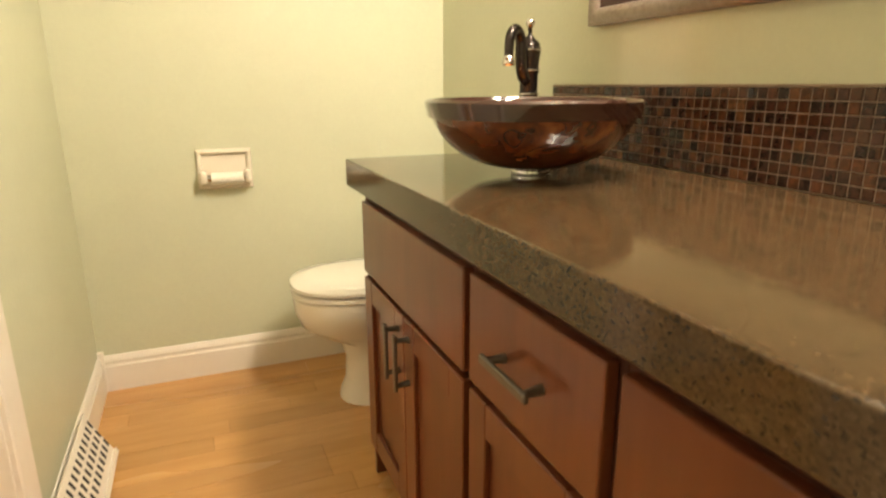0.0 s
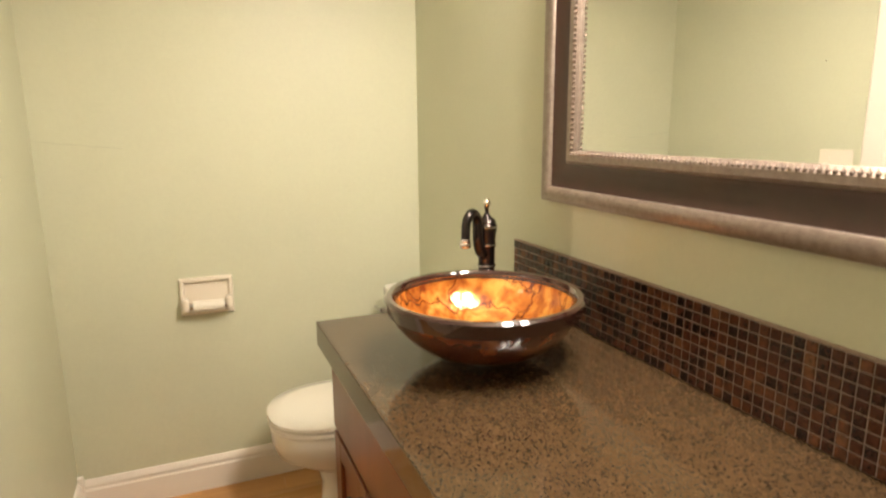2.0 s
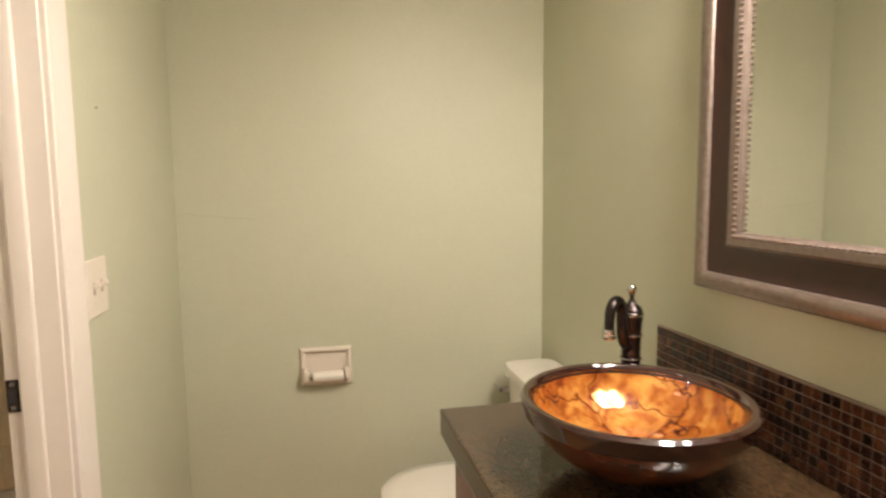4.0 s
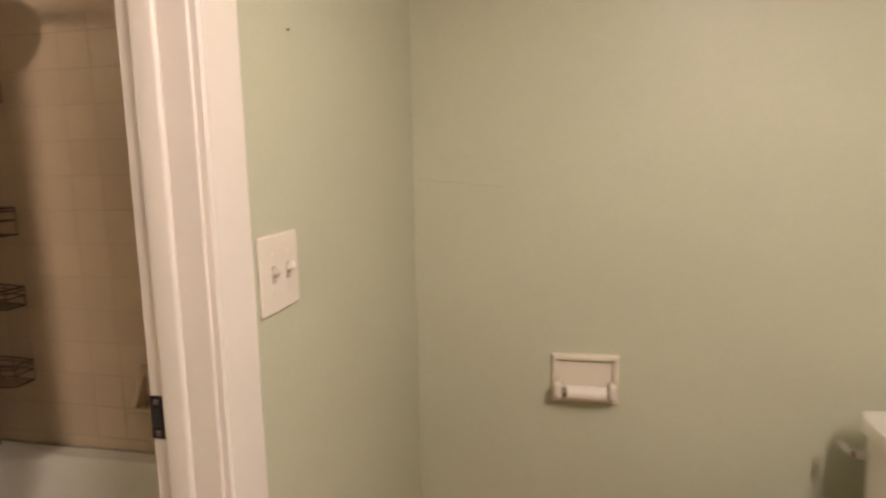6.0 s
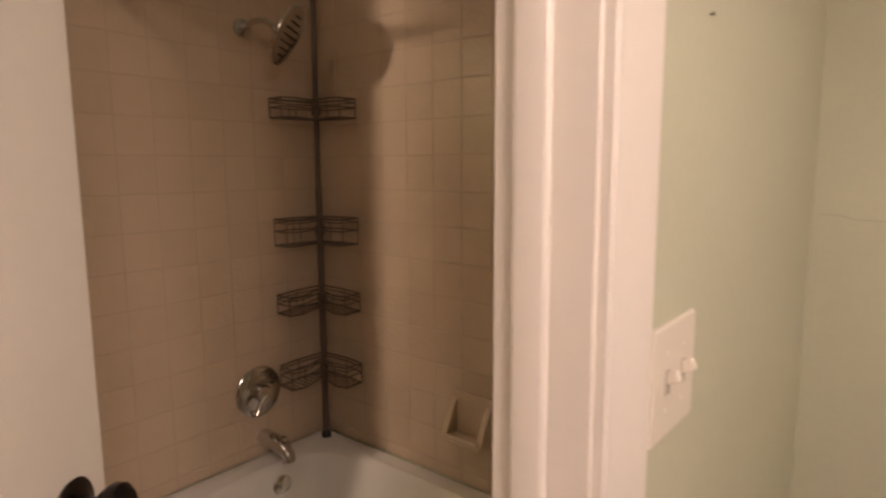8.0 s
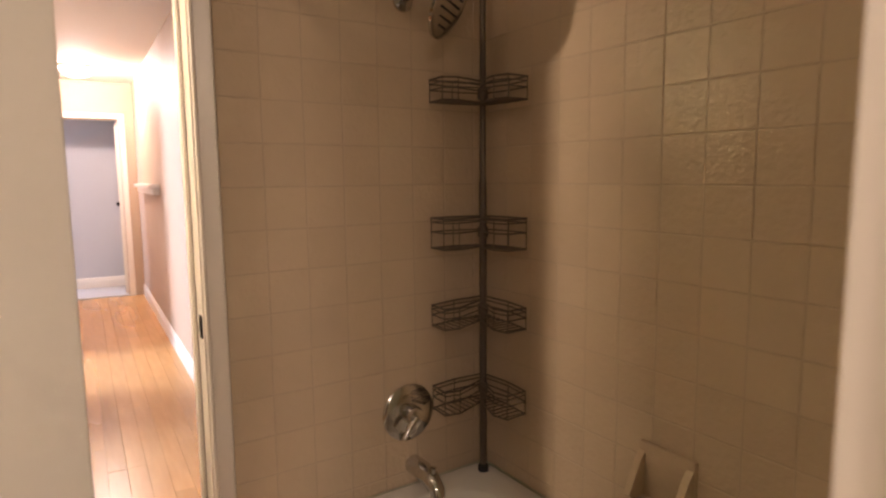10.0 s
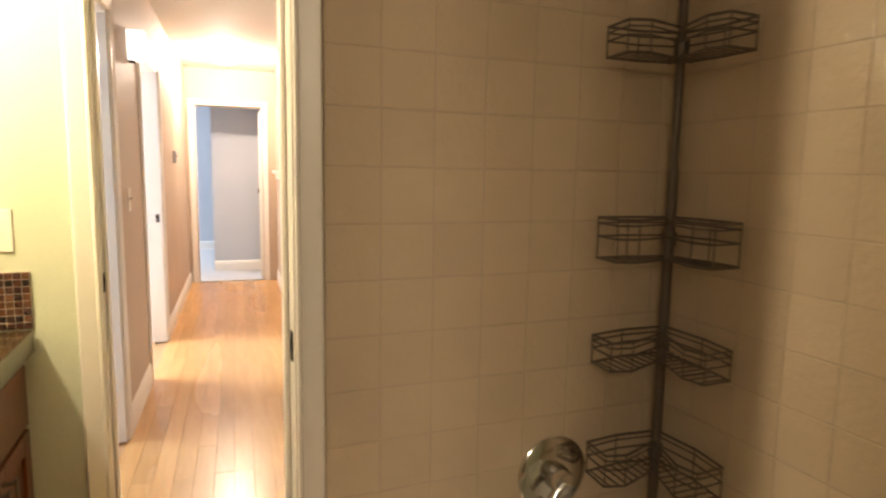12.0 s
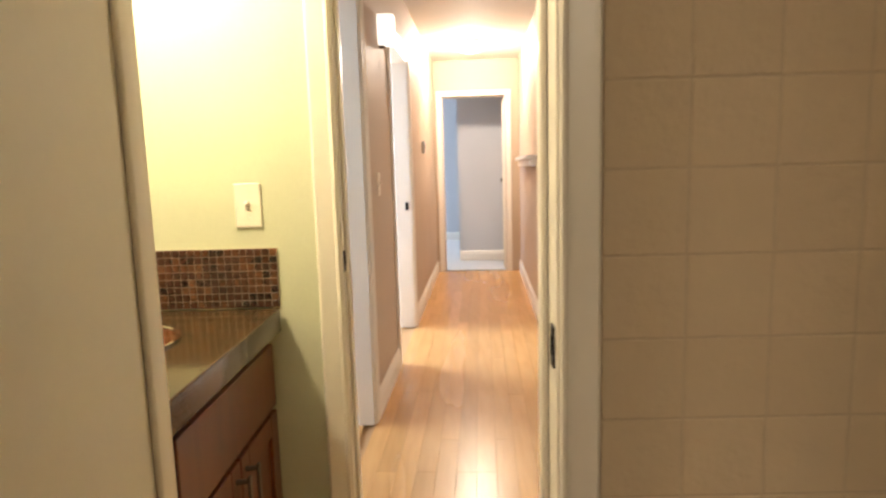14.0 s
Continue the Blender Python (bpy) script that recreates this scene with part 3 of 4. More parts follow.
def front(name, th, x, y0, y1, z0, z1, shaker):
    """A cabinet front that looks to -x: plain, or a frame round a sunk panel."""
    t = 0.019
    if not shaker:
        return part(name, boxed(x - t, x, y0, y1, z0, z1, bevel=0.003, seg=2), CHERRY, th)
    w = 0.058
    bm = bmesh.new()
    box(bm, x - t, x, y0, y0 + w, z0, z1, bevel=0.002)
    box(bm, x - t, x, y1 - w, y1, z0, z1, bevel=0.002)
    box(bm, x - t + 0.0005, x, y0 + w, y1 - w, z0, z0 + w, bevel=0.002)
    box(bm, x - t + 0.0005, x, y0 + w, y1 - w, z1 - w, z1, bevel=0.002)
    p = part(name, bm, CHERRY, th)
    part("panel", boxed(x - 0.009, x - 0.001, y0 + w - 0.002, y1 - w + 0.002, z0 + w - 0.002, z1 - w + 0.002), CHERRY, p)
    return p


FXC = CX + 0.045                                  # face frame of the first vanity
APRON = 0.065                                     # height of the counter's built-up edge


def cabinet(y0, y1, doors, label, drawer_pull, xf, xb, name="vanity_cabinet", open_south=False):
    th = thing(name, label, "cabinet", group="vanity cabinets")
    top = CNT - APRON
    bm = bmesh.new()
    box(bm, xf, xb, y0, y1, 0.095, top)
    # carcass and toe kick take the cherry darkened as shade
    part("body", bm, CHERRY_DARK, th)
    part("toe_kick", boxed(xf + 0.07, xb, y0, y1, 0, 0.095), CHERRY_DARK, th, "recessed toe kick darkened as in shade")
    g = 0.011
    zs = top - 0.033, top - 0.208
    front("drawer_front", th, xf, y0 + g, y1 - g, zs[1], zs[0], False)
    if drawer_pull:
        pull(th, xf - 0.019, (y0 + y1) / 2, (zs[0] + zs[1]) / 2, 0.125, False)
    w = (y1 - y0 - 2 * g - (0.004 if doors == 2 else 0)) / doors
    for i in range(doors):
        a = y0 + g + i * (w + 0.004)
        d = front("door", th, xf, a, a + w, 0.115, zs[1] - 0.014, True)
        if doors == 2:
            pull(d, xf - 0.019, a + w - 0.03 if i == 0 else a + 0.03, zs[1] - 0.10, 0.125, True)
        else:
            pull(d, xf - 0.019, a + 0.03, zs[1] - 0.10, 0.125, True)
    return th


cabinet(2.092, CYN - 0.030, 2, "cherry vanity cabinet with a false drawer and two shaker doors", False, FXC, XE)
cabinet(1.738, 2.090, 1, "narrow cherry cabinet with one drawer above a shaker door", True, FXC, XE)
cabinet(0.930, 1.736, 2, "cherry vanity cabinet with two shaker doors near the room's end", False, FXC, XE)
th = thing("side_panel", "plain cherry panel closing the end of the vanity", "cabinet panel")
part("board", boxed(FXC - 0.002, XE, CYN - 0.028, CYN - 0.012, 0.0, CNT - APRON, bevel=0.002), CHERRY, th)


def worktop(name, x0, x1, y0, y1, label):
    th = thing(name, label, "countertop")
    part("slab", boxed(x0, x1, y0, y1, CNT - APRON, CNT, bevel=0.004, seg=3), GRANITE, th)
    return th


worktop("countertop", CX, XE, 0.90, CYN, "thick polished brown granite countertop with a square built-up edge")


# the vessel basin
def basin(where):
    th = thing("vessel_basin", "amber and brown art glass vessel basin with dark rim", "sink", where)
    R, H = 0.207, 0.142
    def prof(k, r0, z0):
        return [(r0 + (k - r0) * math.sin(radians(a)) ** 0.93, z0 + (H - z0) * (1 - math.cos(radians(a)) ** 1.12)) for a in range(0, 91, 6)]
    outer = prof(R - 0.004, 0.034, 0.014)
    inner = prof(R - 0.020, 0.022, 0.028)
    part("bowl", lathe([(0.0, 0.014)] + outer[:-1] + [(R - 0.0055, H - 0.006)], 72), BOWL_OUT, th, smooth=True)
    part("bowl_lining", lathe([(0.0, 0.028)] + inner[:-1] + [(R - 0.022, H - 0.006)], 72), BOWL_IN, th, "glowing amber marbled inside", smooth=True)
    rim = [(R - 0.0225, H - 0.026), (R - 0.0215, H - 0.006), (R - 0.014, H + 0.003), (R - 0.004, H + 0.004), (R + 0.002, H - 0.001), (R + 0.001, H - 0.008), (R - 0.004, H - 0.030), (R - 0.012, H - 0.030)]
    part("rim", lathe(rim, 72, closed=True), BOWL_RIM, th, "dark brown glossy rim", smooth=True)
    part("mounting_ring", lathe([(0.0, 0.0), (0.038, 0.0), (0.039, 0.005), (0.037, 0.013), (0.034, 0.017), (0.0, 0.017)], 40), CHROME, th, "chrome mounting ring", smooth=True)
    part("drain", lathe([(0.0, 0.035), (0.016, 0.0345), (0.021, 0.032), (0.022, 0.029), (0.0, 0.027)], 32), BRONZE, th, "bronze drain", smooth=True)
    return th


BASIN = (1.552, 2.348, CNT)
basin(BASIN)


def faucet(where, rz):
    th = thing("faucet", "tall oil-rubbed bronze faucet with a curved spout", "faucet", where, rz)
    body = [(0.0, 0.0), (0.031, 0.0), (0.032, 0.006), (0.026, 0.012), (0.024, 0.020), (0.0225, 0.10), (0.0225, 0.150), (0.025, 0.152), (0.025, 0.157), (0.0225, 0.159), (0.0232, 0.200), (0.026, 0.205), (0.026, 0.211), (0.0235, 0.213), (0.0255, 0.232), (0.0285, 0.250), (0.0285, 0.258), (0.025, 0.262), (0.026, 0.266), (0.021, 0.273), (0.012, 0.279), (0.009, 0.285), (0.0, 0.287)]
    part("body", lathe(body, 40), BRONZE, th, smooth=True)
    for z, r in ((0.1545, 0.0245), (0.208, 0.0255), (0.254, 0.0280)):
        part("ring", lathe([(r - 0.002, z - 0.003), (r + 0.0012, z - 0.002), (r + 0.0018, z), (r + 0.0012, z + 0.002), (r - 0.002, z + 0.003)], 40, closed=True), CHROME, th, "polished ring", smooth=True)
    line = []
    for i in range(9):
        u = i / 8
        a, b, c, d = (1 - u) ** 3, 3 * u * (1 - u) ** 2, 3 * u * u * (1 - u), u ** 3
        line.append((-0.012 * a - 0.046 * b - 0.047 * c - 0.047 * d, 0, 0.186 * a + 0.188 * b + 0.235 * c + 0.262 * d))
    for i in range(1, 17):
        a = math.pi * i / 16
        line.append((-0.076 + 0.029 * math.cos(a), 0, 0.262 + 0.032 * math.sin(a)))
    line += [(-0.1065, 0, 0.246), (-0.108, 0, 0.234)]
    part("spout", tube(line, [0.0150 - 0.0036 * i / (len(line) - 1) for i in range(len(line))], 18), BRONZE, th, smooth=True)
    part("aerator", lathe([(0.0, 0.0), (0.013, 0.0), (0.0155, 0.003), (0.0155, 0.010), (0.0135, 0.013), (0.0145, 0.017), (0.012, 0.022), (0.0, 0.023)], 24), CHROME, th, "polished aerator tip", smooth=True).location = (-0.1085, 0, 0.216)
    lever = part("lever", tube([(0, 0, 0.284), (0.001, 0, 0.292), (-0.001, 0, 0.302)], [0.0075, 0.0050, 0.0062], 14), BRONZE, th, smooth=True)
    part("finial", lathe([(0.0, -0.012), (0.007, -0.010), (0.0120, -0.002), (0.0115, 0.004), (0.007, 0.010), (0.0, 0.012)], 24), CHROME, lever, "ball finial", smooth=True).location = (-0.001, 0, 0.312)
    return th


faucet((1.662, 2.556, CNT), 33).scale = (0.90, 0.90, 0.97)


# ---- mirror with carved frame ----
def framed_mirror():
    th = thing("wall_mirror", "large wall mirror in a dark wood frame with silvered carved edges", "mirror")
    y0, y1, z0, z1 = MIR
    part("glass", boxed(XE - 0.014, XE - 0.010, y0 + 0.12, y1 - 0.12, z0 + 0.12, z1 - 0.12), MIRROR, th, "clear mirror glass")
    part("backing", boxed(XE - 0.0095, XE - 0.001, y0 + 0.02, y1 - 0.02, z0 + 0.02, z1 - 0.02), DARK, th)

    def ring(prof, mat, name, label=""):
        prof = [(a * 1.38, b) for a, b in prof]
        pts = [((XE, y0, z0), (0, 1, 1)), ((XE, y1, z0), (0, -1, 1)), ((XE, y1, z1), (0, -1, -1)), ((XE, y0, z1), (0, 1, -1))]
        return part(name, sweep(prof, [(p, o, (-1, 0, 0)) for p, o in pts], cyclic=True), mat, th, label, smooth=True)

    ring([(0.0, 0.002), (0.0, 0.030), (0.006, 0.037), (0.016, 0.039), (0.024, 0.034), (0.027, 0.028), (0.027, 0.002)], SILVER_WOOD, "outer_moulding", "silvered outer moulding")
    ring([(0.0272, 0.002), (0.0272, 0.026), (0.035, 0.022), (0.060, 0.019), (0.069, 0.022), (0.069, 0.002)], ESPRESSO, "frame", "dark espresso frame")
    inner = ring([(0.0692, 0.002), (0.0692, 0.024), (0.074, 0.030), (0.083, 0.030), (0.092, 0.018), (0.092, 0.002)], SILVER_WOOD, "inner_moulding", "silvered inner moulding")
    bead = lathe([(0.0, -0.0035), (0.0045, 0.0), (0.0, 0.0035)], 6)
    bm = bmesh.new()
    me = bpy.data.meshes.new("bead")
    bead.to_mesh(me)
    bead.free()
    step = 0.0115

    def place(y, z, turn):
        n0 = len(bm.verts)
        bm.from_mesh(me)
        bm.verts.ensure_lookup_table()
        m = Matrix.Translation((XE - 0.0275, y, z)) @ Matrix.Rotation(radians(turn), 4, "X") @ Matrix.Scale(2.2, 4, (0, 0, 1)) @ Matrix.Scale(1.15, 4, (1, 0, 0))
        for v in bm.verts[n0:]:
            v.co = m @ v.co

    k = 0.1195
    for i in range(int((y1 - y0 - 2 * k) / step)):
        place(y0 + k + i * step, z0 + k, 0)
        place(y0 + k + i * step, z1 - k, 0)
    for i in range(int((z1 - z0 - 2 * k) / step)):
        place(y1 - k, z0 + k + i * step, 90)
        place(y0 + k, z0 + k + i * step, 90)
    part("rope_carving", bm, SILVER_WOOD, inner, "fine silvered rope carving")
    return th


framed_mirror()


# ---- vanity light above the mirror ----
def vanity_light():
    th = thing("vanity_light", "bronze wall light with frosted glass shades above the mirror", "wall light")
    ys = [p[1] for p in VL]
    z = VL[0][2]
    part("back_plate", boxed(XE - 0.022, XE - 0.001, min(ys) - 0.10, max(ys) + 0.10, z + 0.03, z + 0.13, bevel=0.006, seg=2), BRONZE, th)
    for x, y, zz in VL:
        arm = part("arm", tube([(XE - 0.02, y, z + 0.08), (XE - 0.09, y, z + 0.10), (x, y, z + 0.085)], 0.008, 10), BRONZE, th, smooth=True)
        bm = lathe([(0.024, 0.075), (0.034, 0.060), (0.046, 0.02), (0.058, -0.035), (0.0555, -0.035), (0.043, 0.02), (0.031, 0.057), (0.021, 0.072)], 28, closed=True)
        sh = part("shade", bm, VANITY_GLASS, th, "frosted glass shade", smooth=True)
        sh.location = (x, y, zz)
        sh.visible_shadow = False


vanity_light()


# ---- toilet ----
def ring_pts(cx, cy, rx, ry, z, n=36, square=2.3):
    out = []
    for i in range(n):
        a = 2 * math.pi * i / n
        c, s = math.cos(a), math.sin(a)
        out.append((cx + rx * math.copysign(abs(c) ** (2 / square), c), cy + ry * math.copysign(abs(s) ** (2 / square), s), z))
    return out


def toilet(where, rz):
    """Faces -x in its own space; its back stands at x = 0."""
    th = thing("toilet", "white porcelain toilet with its lid closed", "toilet", where, rz)
    rows = [(-0.330, 0.205, 0.118, 0.0), (-0.330, 0.200, 0.114, 0.025), (-0.340, 0.172, 0.098, 0.07), (-0.350, 0.158, 0.092, 0.15), (-0.365, 0.160, 0.100, 0.21), (-0.408, 0.190, 0.132, 0.25), (-0.432, 0.222, 0.162, 0.29), (-0.437, 0.233, 0.177, 0.34), (-0.437, 0.236, 0.181, 0.385), (-0.437, 0.230, 0.177, 0.392)]
    part("bowl", outline([ring_pts(c, 0, rx, ry, z) for c, rx, ry, z in rows]), PORCELAIN, th, smooth=True)
    part("pedestal_back", outline([ring_pts(-0.16, 0, 0.14, 0.105, z, square=4) for z in (0.0, 0.3, 0.392)]), PORCELAIN, th, smooth=True)
    part("seat", outline([ring_pts(-0.437, 0, 0.240 - d, 0.186 - d, z) for d, z in ((0.006, 0.393), (0, 0.397), (0, 0.408), (0.005, 0.412))]), PORCELAIN, th, smooth=True)
    part("lid", outline([ring_pts(-0.435, 0, 0.243 - d, 0.189 - d, z) for d, z in ((0.006, 0.416), (0, 0.420), (0, 0.430), (0.006, 0.436), (0.05, 0.441), (0.15, 0.444))]), PORCELAIN, th, smooth=True)
    tank = part("tank", outline([ring_pts(-0.105, 0, rx, ry, z, 40, 7) for rx, ry, z in ((0.075, 0.205, 0.393), (0.084, 0.222, 0.43), (0.090, 0.236, 0.715), (0.090, 0.236, 0.723))]), PORCELAIN, th, smooth=True)
    part("tank_lid", outline([ring_pts(-0.105, 0, rx, ry, z, 40, 8) for rx, ry, z in ((0.094, 0.242, 0.724), (0.100, 0.250, 0.729), (0.100, 0.250, 0.753), (0.096, 0.246, 0.761), (0.06, 0.21, 0.763))]), PORCELAIN, th, smooth=True)
    lever = part("flush_lever", tube([(-0.190, 0.190, 0.675), (-0.222, 0.190, 0.675)], 0.010, 12), CHROME, tank, "chrome flush lever", smooth=True)
    part("lever_arm", tube([(-0.222, 0.187, 0.677), (-0.228, 0.220, 0.676), (-0.224, 0.250, 0.672)], [0.008, 0.007, 0.0085], 10), CHROME, tank, smooth=True)
    for s in (-1, 1):
        part("hinge_cap", boxed(-0.235, -0.205, s * 0.075 - 0.02, s * 0.075 + 0.02, 0.392, 0.430, bevel=0.006, seg=2), PORCELAIN, th, smooth=True)
    return th


toilet((XE - 0.002, 3.185, 0), 0)


# ---- paper holder ----
def paper_holder(x, z):
    th = thing("paper_holder", "ivory ceramic recessed paper holder with an empty roller", "paper holder", (x, YN, z))
    w, h = 0.091, 0.069
    prof = [(0.0, 0.0), (0.0, 0.010), (0.004, 0.016), (0.011, 0.018), (0.017, 0.013), (0.019, 0.002), (0.019, 0.0)]
    pts = [((-w, 0, -h), (1, 0, 1)), ((w, 0, -h), (-1, 0, 1)), ((w, 0, h), (-1, 0, -1)), ((-w, 0, h), (1, 0, -1))]
    part("flange", sweep(prof, [(p, o, (0, -1, 0)) for p, o in pts], cyclic=True), CERAMIC, th, smooth=True)
    part("recess", boxed(-w + 0.017, w - 0.017, -0.003, -0.001, -h + 0.017, h - 0.017), CERAMIC, th)
    for s in (-1, 1):
        part("bracket", boxed(s * (w - 0.018) - 0.012, s * (w - 0.018) + 0.012, -0.058, -0.012, -0.046, 0.0, bevel=0.010, seg=3), CERAMIC, th, smooth=True)
    r = part("roller", tube([(-0.048, -0.050, -0.026), (0.056, -0.050, -0.026)], 0.0195, 24), PAPER, th, "white plastic roller", smooth=True)
    for s in (-1, 1):
        part("roller_end", tube([(s * 0.060, -0.050, -0.026), (s * (0.049 if s < 0 else 0.057), -0.050, -0.026)], 0.013, 18), CHROME, r, "chrome roller end", smooth=True)
    return th


paper_holder(TP[0], TP[1])


# ---- marks on the green walls ----
CRACK = material("hairline crack", (0.48, 0.485, 0.36), 0.7, grain=0.2)
th = thing("wall_crack", "hairline crack in the green paint near the corner", "crack")
part("line", tube([(XW + 0.012 + 0.031 * i, YN, 1.317 - 0.0032 * i + 0.0022 * math.sin(i * 2.1)) for i in range(9)], [0.0005] + [0.0010] * 7 + [0.0004], 6), CRACK, th)
th = thing("nail", "small dark nail in the green painted wall", "nail", (XW, 2.796, 1.572))
bm = lathe([(0.0, 0.0), (0.0010, 0.0), (0.0010, 0.003), (0.0024, 0.0034), (0.0024, 0.0044), (0.0, 0.005)], 12)
bm.transform(Matrix.Rotation(radians(90), 4, "Y"))
part("shank_and_head", bm, PEWTER, th)


# ---- floor register ----
def register():
    th = thing("floor_register", "white pierced metal baseboard register leaning on the wall", "air register")
    y0, y1 = 2.66, 3.09
    tilt = [(XW + 0.016, 0.150), (XW + 0.085, 0.012)]
    a, b = Vector((tilt[0][0], 0, tilt[0][1])), Vector((tilt[1][0], 0, tilt[1][1]))
    u = (b - a).normalized()
    nrm = Vector((-u.z, 0, u.x))
    nrm = nrm if nrm.x > 0 else -nrm
    L = (b - a).length

    def plate(name, s0, s1, q0, q1, lift, mat, parent, thick=0.002):
        bm = bmesh.new()
        vs = []
        for s, q in ((s0, q0), (s1, q0), (s1, q1), (s0, q1)):
            for k in (lift - thick, lift):
                vs.append(bm.verts.new(a + u * s + nrm * k + Vector((0, q, 0))))
        bot, top = vs[0::2], vs[1::2]
        bm.faces.new(top)
        bm.faces.new(bot[::-1])
        for i in range(4):
            k = (i + 1) % 4
            bm.faces.new((bot[i], bot[k], top[k], top[i]))
        bmesh.ops.recalc_face_normals(bm, faces=bm.faces)
        return part(name, bm, mat, parent)

    face = plate("face", 0, L, y0, y1, 0.002, PAINT_WHITE, th)
    plate("bottom_rim", L - 0.014, L, y0 - 0.004, y1 + 0.004, 0.008, PAINT_WHITE, th, 0.008)
    plate("top_rim", 0, 0.010, y0 - 0.004, y1 + 0.004, 0.006, PAINT_WHITE, th, 0.006)
    for s in range(3):
        for k in range(13):
            q = y0 + 0.025 + k * 0.0325
            # the face is uncut; dark plates paint the shade of its openings
            plate("slot", 0.022 + s * 0.036, 0.046 + s * 0.036, q, q + 0.011, 0.0035, BLACK_SLOT, face, 0.003)
    for q in (y0, y1 - 0.003):
        bm = bmesh.new()
        vs = [bm.verts.new((XW + 0.015, q + e, 0.0)) for e in (0, 0.003)] + [bm.verts.new((a.x, q + e, a.z)) for e in (0.003, 0)] + [bm.verts.new((b.x, q + e, 0.0)) for e in (0, 0.003)]
        bm.faces.new((vs[0], vs[3], vs[4]))
        bm.faces.new((vs[1], vs[5], vs[2]))
        bm.faces.new((vs[3], vs[2], vs[5], vs[4]))
        part("end_cap", bm, PAINT_WHITE, th)
    return th


register()


# ---- tub and shower ----
def bathtub():
    th = thing("bathtub", "white enamelled bathtub built into the tiled corner", "bathtub")
    x0, x1, y0, y1, z = TXW + 0.002, XT - 0.002, TYN - 0.715, TYN - 0.002, RIM
    cx, cy = (x0 + x1) / 2, (y0 + y1) / 2
    hx, hy = (x1 - x0) / 2, (y1 - y0) / 2
    bm = bmesh.new()
    n = 48
    rings = []
    for rx, ry, zz, sq in ((hx, hy, 0.0, 60), (hx, hy, z - 0.012, 60), (hx - 0.008, hy - 0.008, z, 50), (hx - 0.085, hy - 0.065, z, 7), (hx - 0.098, hy - 0.078, z - 0.012, 6), (hx - 0.13, hy - 0.10, z - 0.14, 5), (hx - 0.18, hy - 0.13, z - 0.30, 4.5), (hx - 0.26, hy - 0.19, z - 0.325, 4)):
        rings.append([bm.verts.new(p) for p in ring_pts(cx, cy, rx, ry, zz, n, sq)])
    for a, b in zip(rings, rings[1:]):
        for k in range(n):
            bm.faces.new((a[k], a[(k + 1) % n], b[(k + 1) % n], b[k]))
    bm.faces.new(rings[-1])
    bmesh.ops.recalc_face_normals(bm, faces=bm.faces)
    part("shell", bm, TUB, th, smooth=True)
    o = lathe([(0.0, 0.0), (0.036, 0.0), (0.037, 0.006), (0.030, 0.012), (0.0, 0.014)], 28)
    o.transform(Matrix.Rotation(radians(90), 4, "Y"))
    part("overflow_plate", o, CHROME, th, "chrome overflow plate", smooth=True).location = (x0 + 0.108, VALVE_Y, z - 0.075)
    d = lathe([(0.0, 0.0), (0.035, 0.0), (0.030, 0.006), (0.0, 0.004)], 24)
    part("drain", d, CHROME, th, "chrome drain", smooth=True).location = (x0 + 0.32, cy, z - 0.325)
    return th


RIM = 0.42
VALVE_Y = 3.26
bathtub()


def shower_head():
    th = thing("shower_fixture", "wide round chrome shower head on a bent arm", "shower", (TXW, SHOWER[0], SHOWER[1]))
    fl = lathe([(0.0, 0.0), (0.030, 0.0), (0.029, 0.008), (0.014, 0.014), (0.0, 0.014)], 28)
    fl.transform(Matrix.Rotation(radians(90), 4, "Y"))
    part("flange", fl, CHROME, th, smooth=True)
    part("arm", tube([(0.004, 0, 0), (0.07, 0, 0.012), (0.125, 0.0, 0.006), (0.165, 0.004, -0.018)], 0.0095, 12), CHROME, th, smooth=True)
    part("ball_joint", lathe([(0.0, -0.017), (0.012, -0.012), (0.017, 0.0), (0.012, 0.012), (0.0, 0.017)], 20), CHROME, th, smooth=True).location = (0.175, 0.006, -0.026)
    bm = lathe([(0.0, 0.030), (0.018, 0.028), (0.040, 0.018), (0.088, 0.006), (0.098, 0.0), (0.096, -0.006), (0.086, -0.009), (0.0, -0.010)], 40)
    head = part("spray_plate", bm, CHROME, th, "pierced oval spray face", smooth=True)
    head.matrix_local = Matrix.Translation((0.192, 0.030, -0.042)) @ Matrix.Rotation(radians(37), 4, "Z") @ Matrix.Rotation(radians(-62), 4, "Y")
    nz = lathe([(0.0, 0.0), (0.0032, 0.0), (0.0022, -0.004), (0.0, -0.004)], 6)
    me = bpy.data.meshes.new("nozzle")
    nz.to_mesh(me)
    nz.free()
    me.materials.append(BLACK_SLOT)
    for i in range(-3, 4):
        for k in range(-3, 4):
            if (i / 3.6) ** 2 + (k / 3.6) ** 2 < 1:
                ob = new("nozzle", me)
                ob.parent = head
                ob.location = (i * 0.021, k * 0.018, -0.0095)
    return th


shower_head()


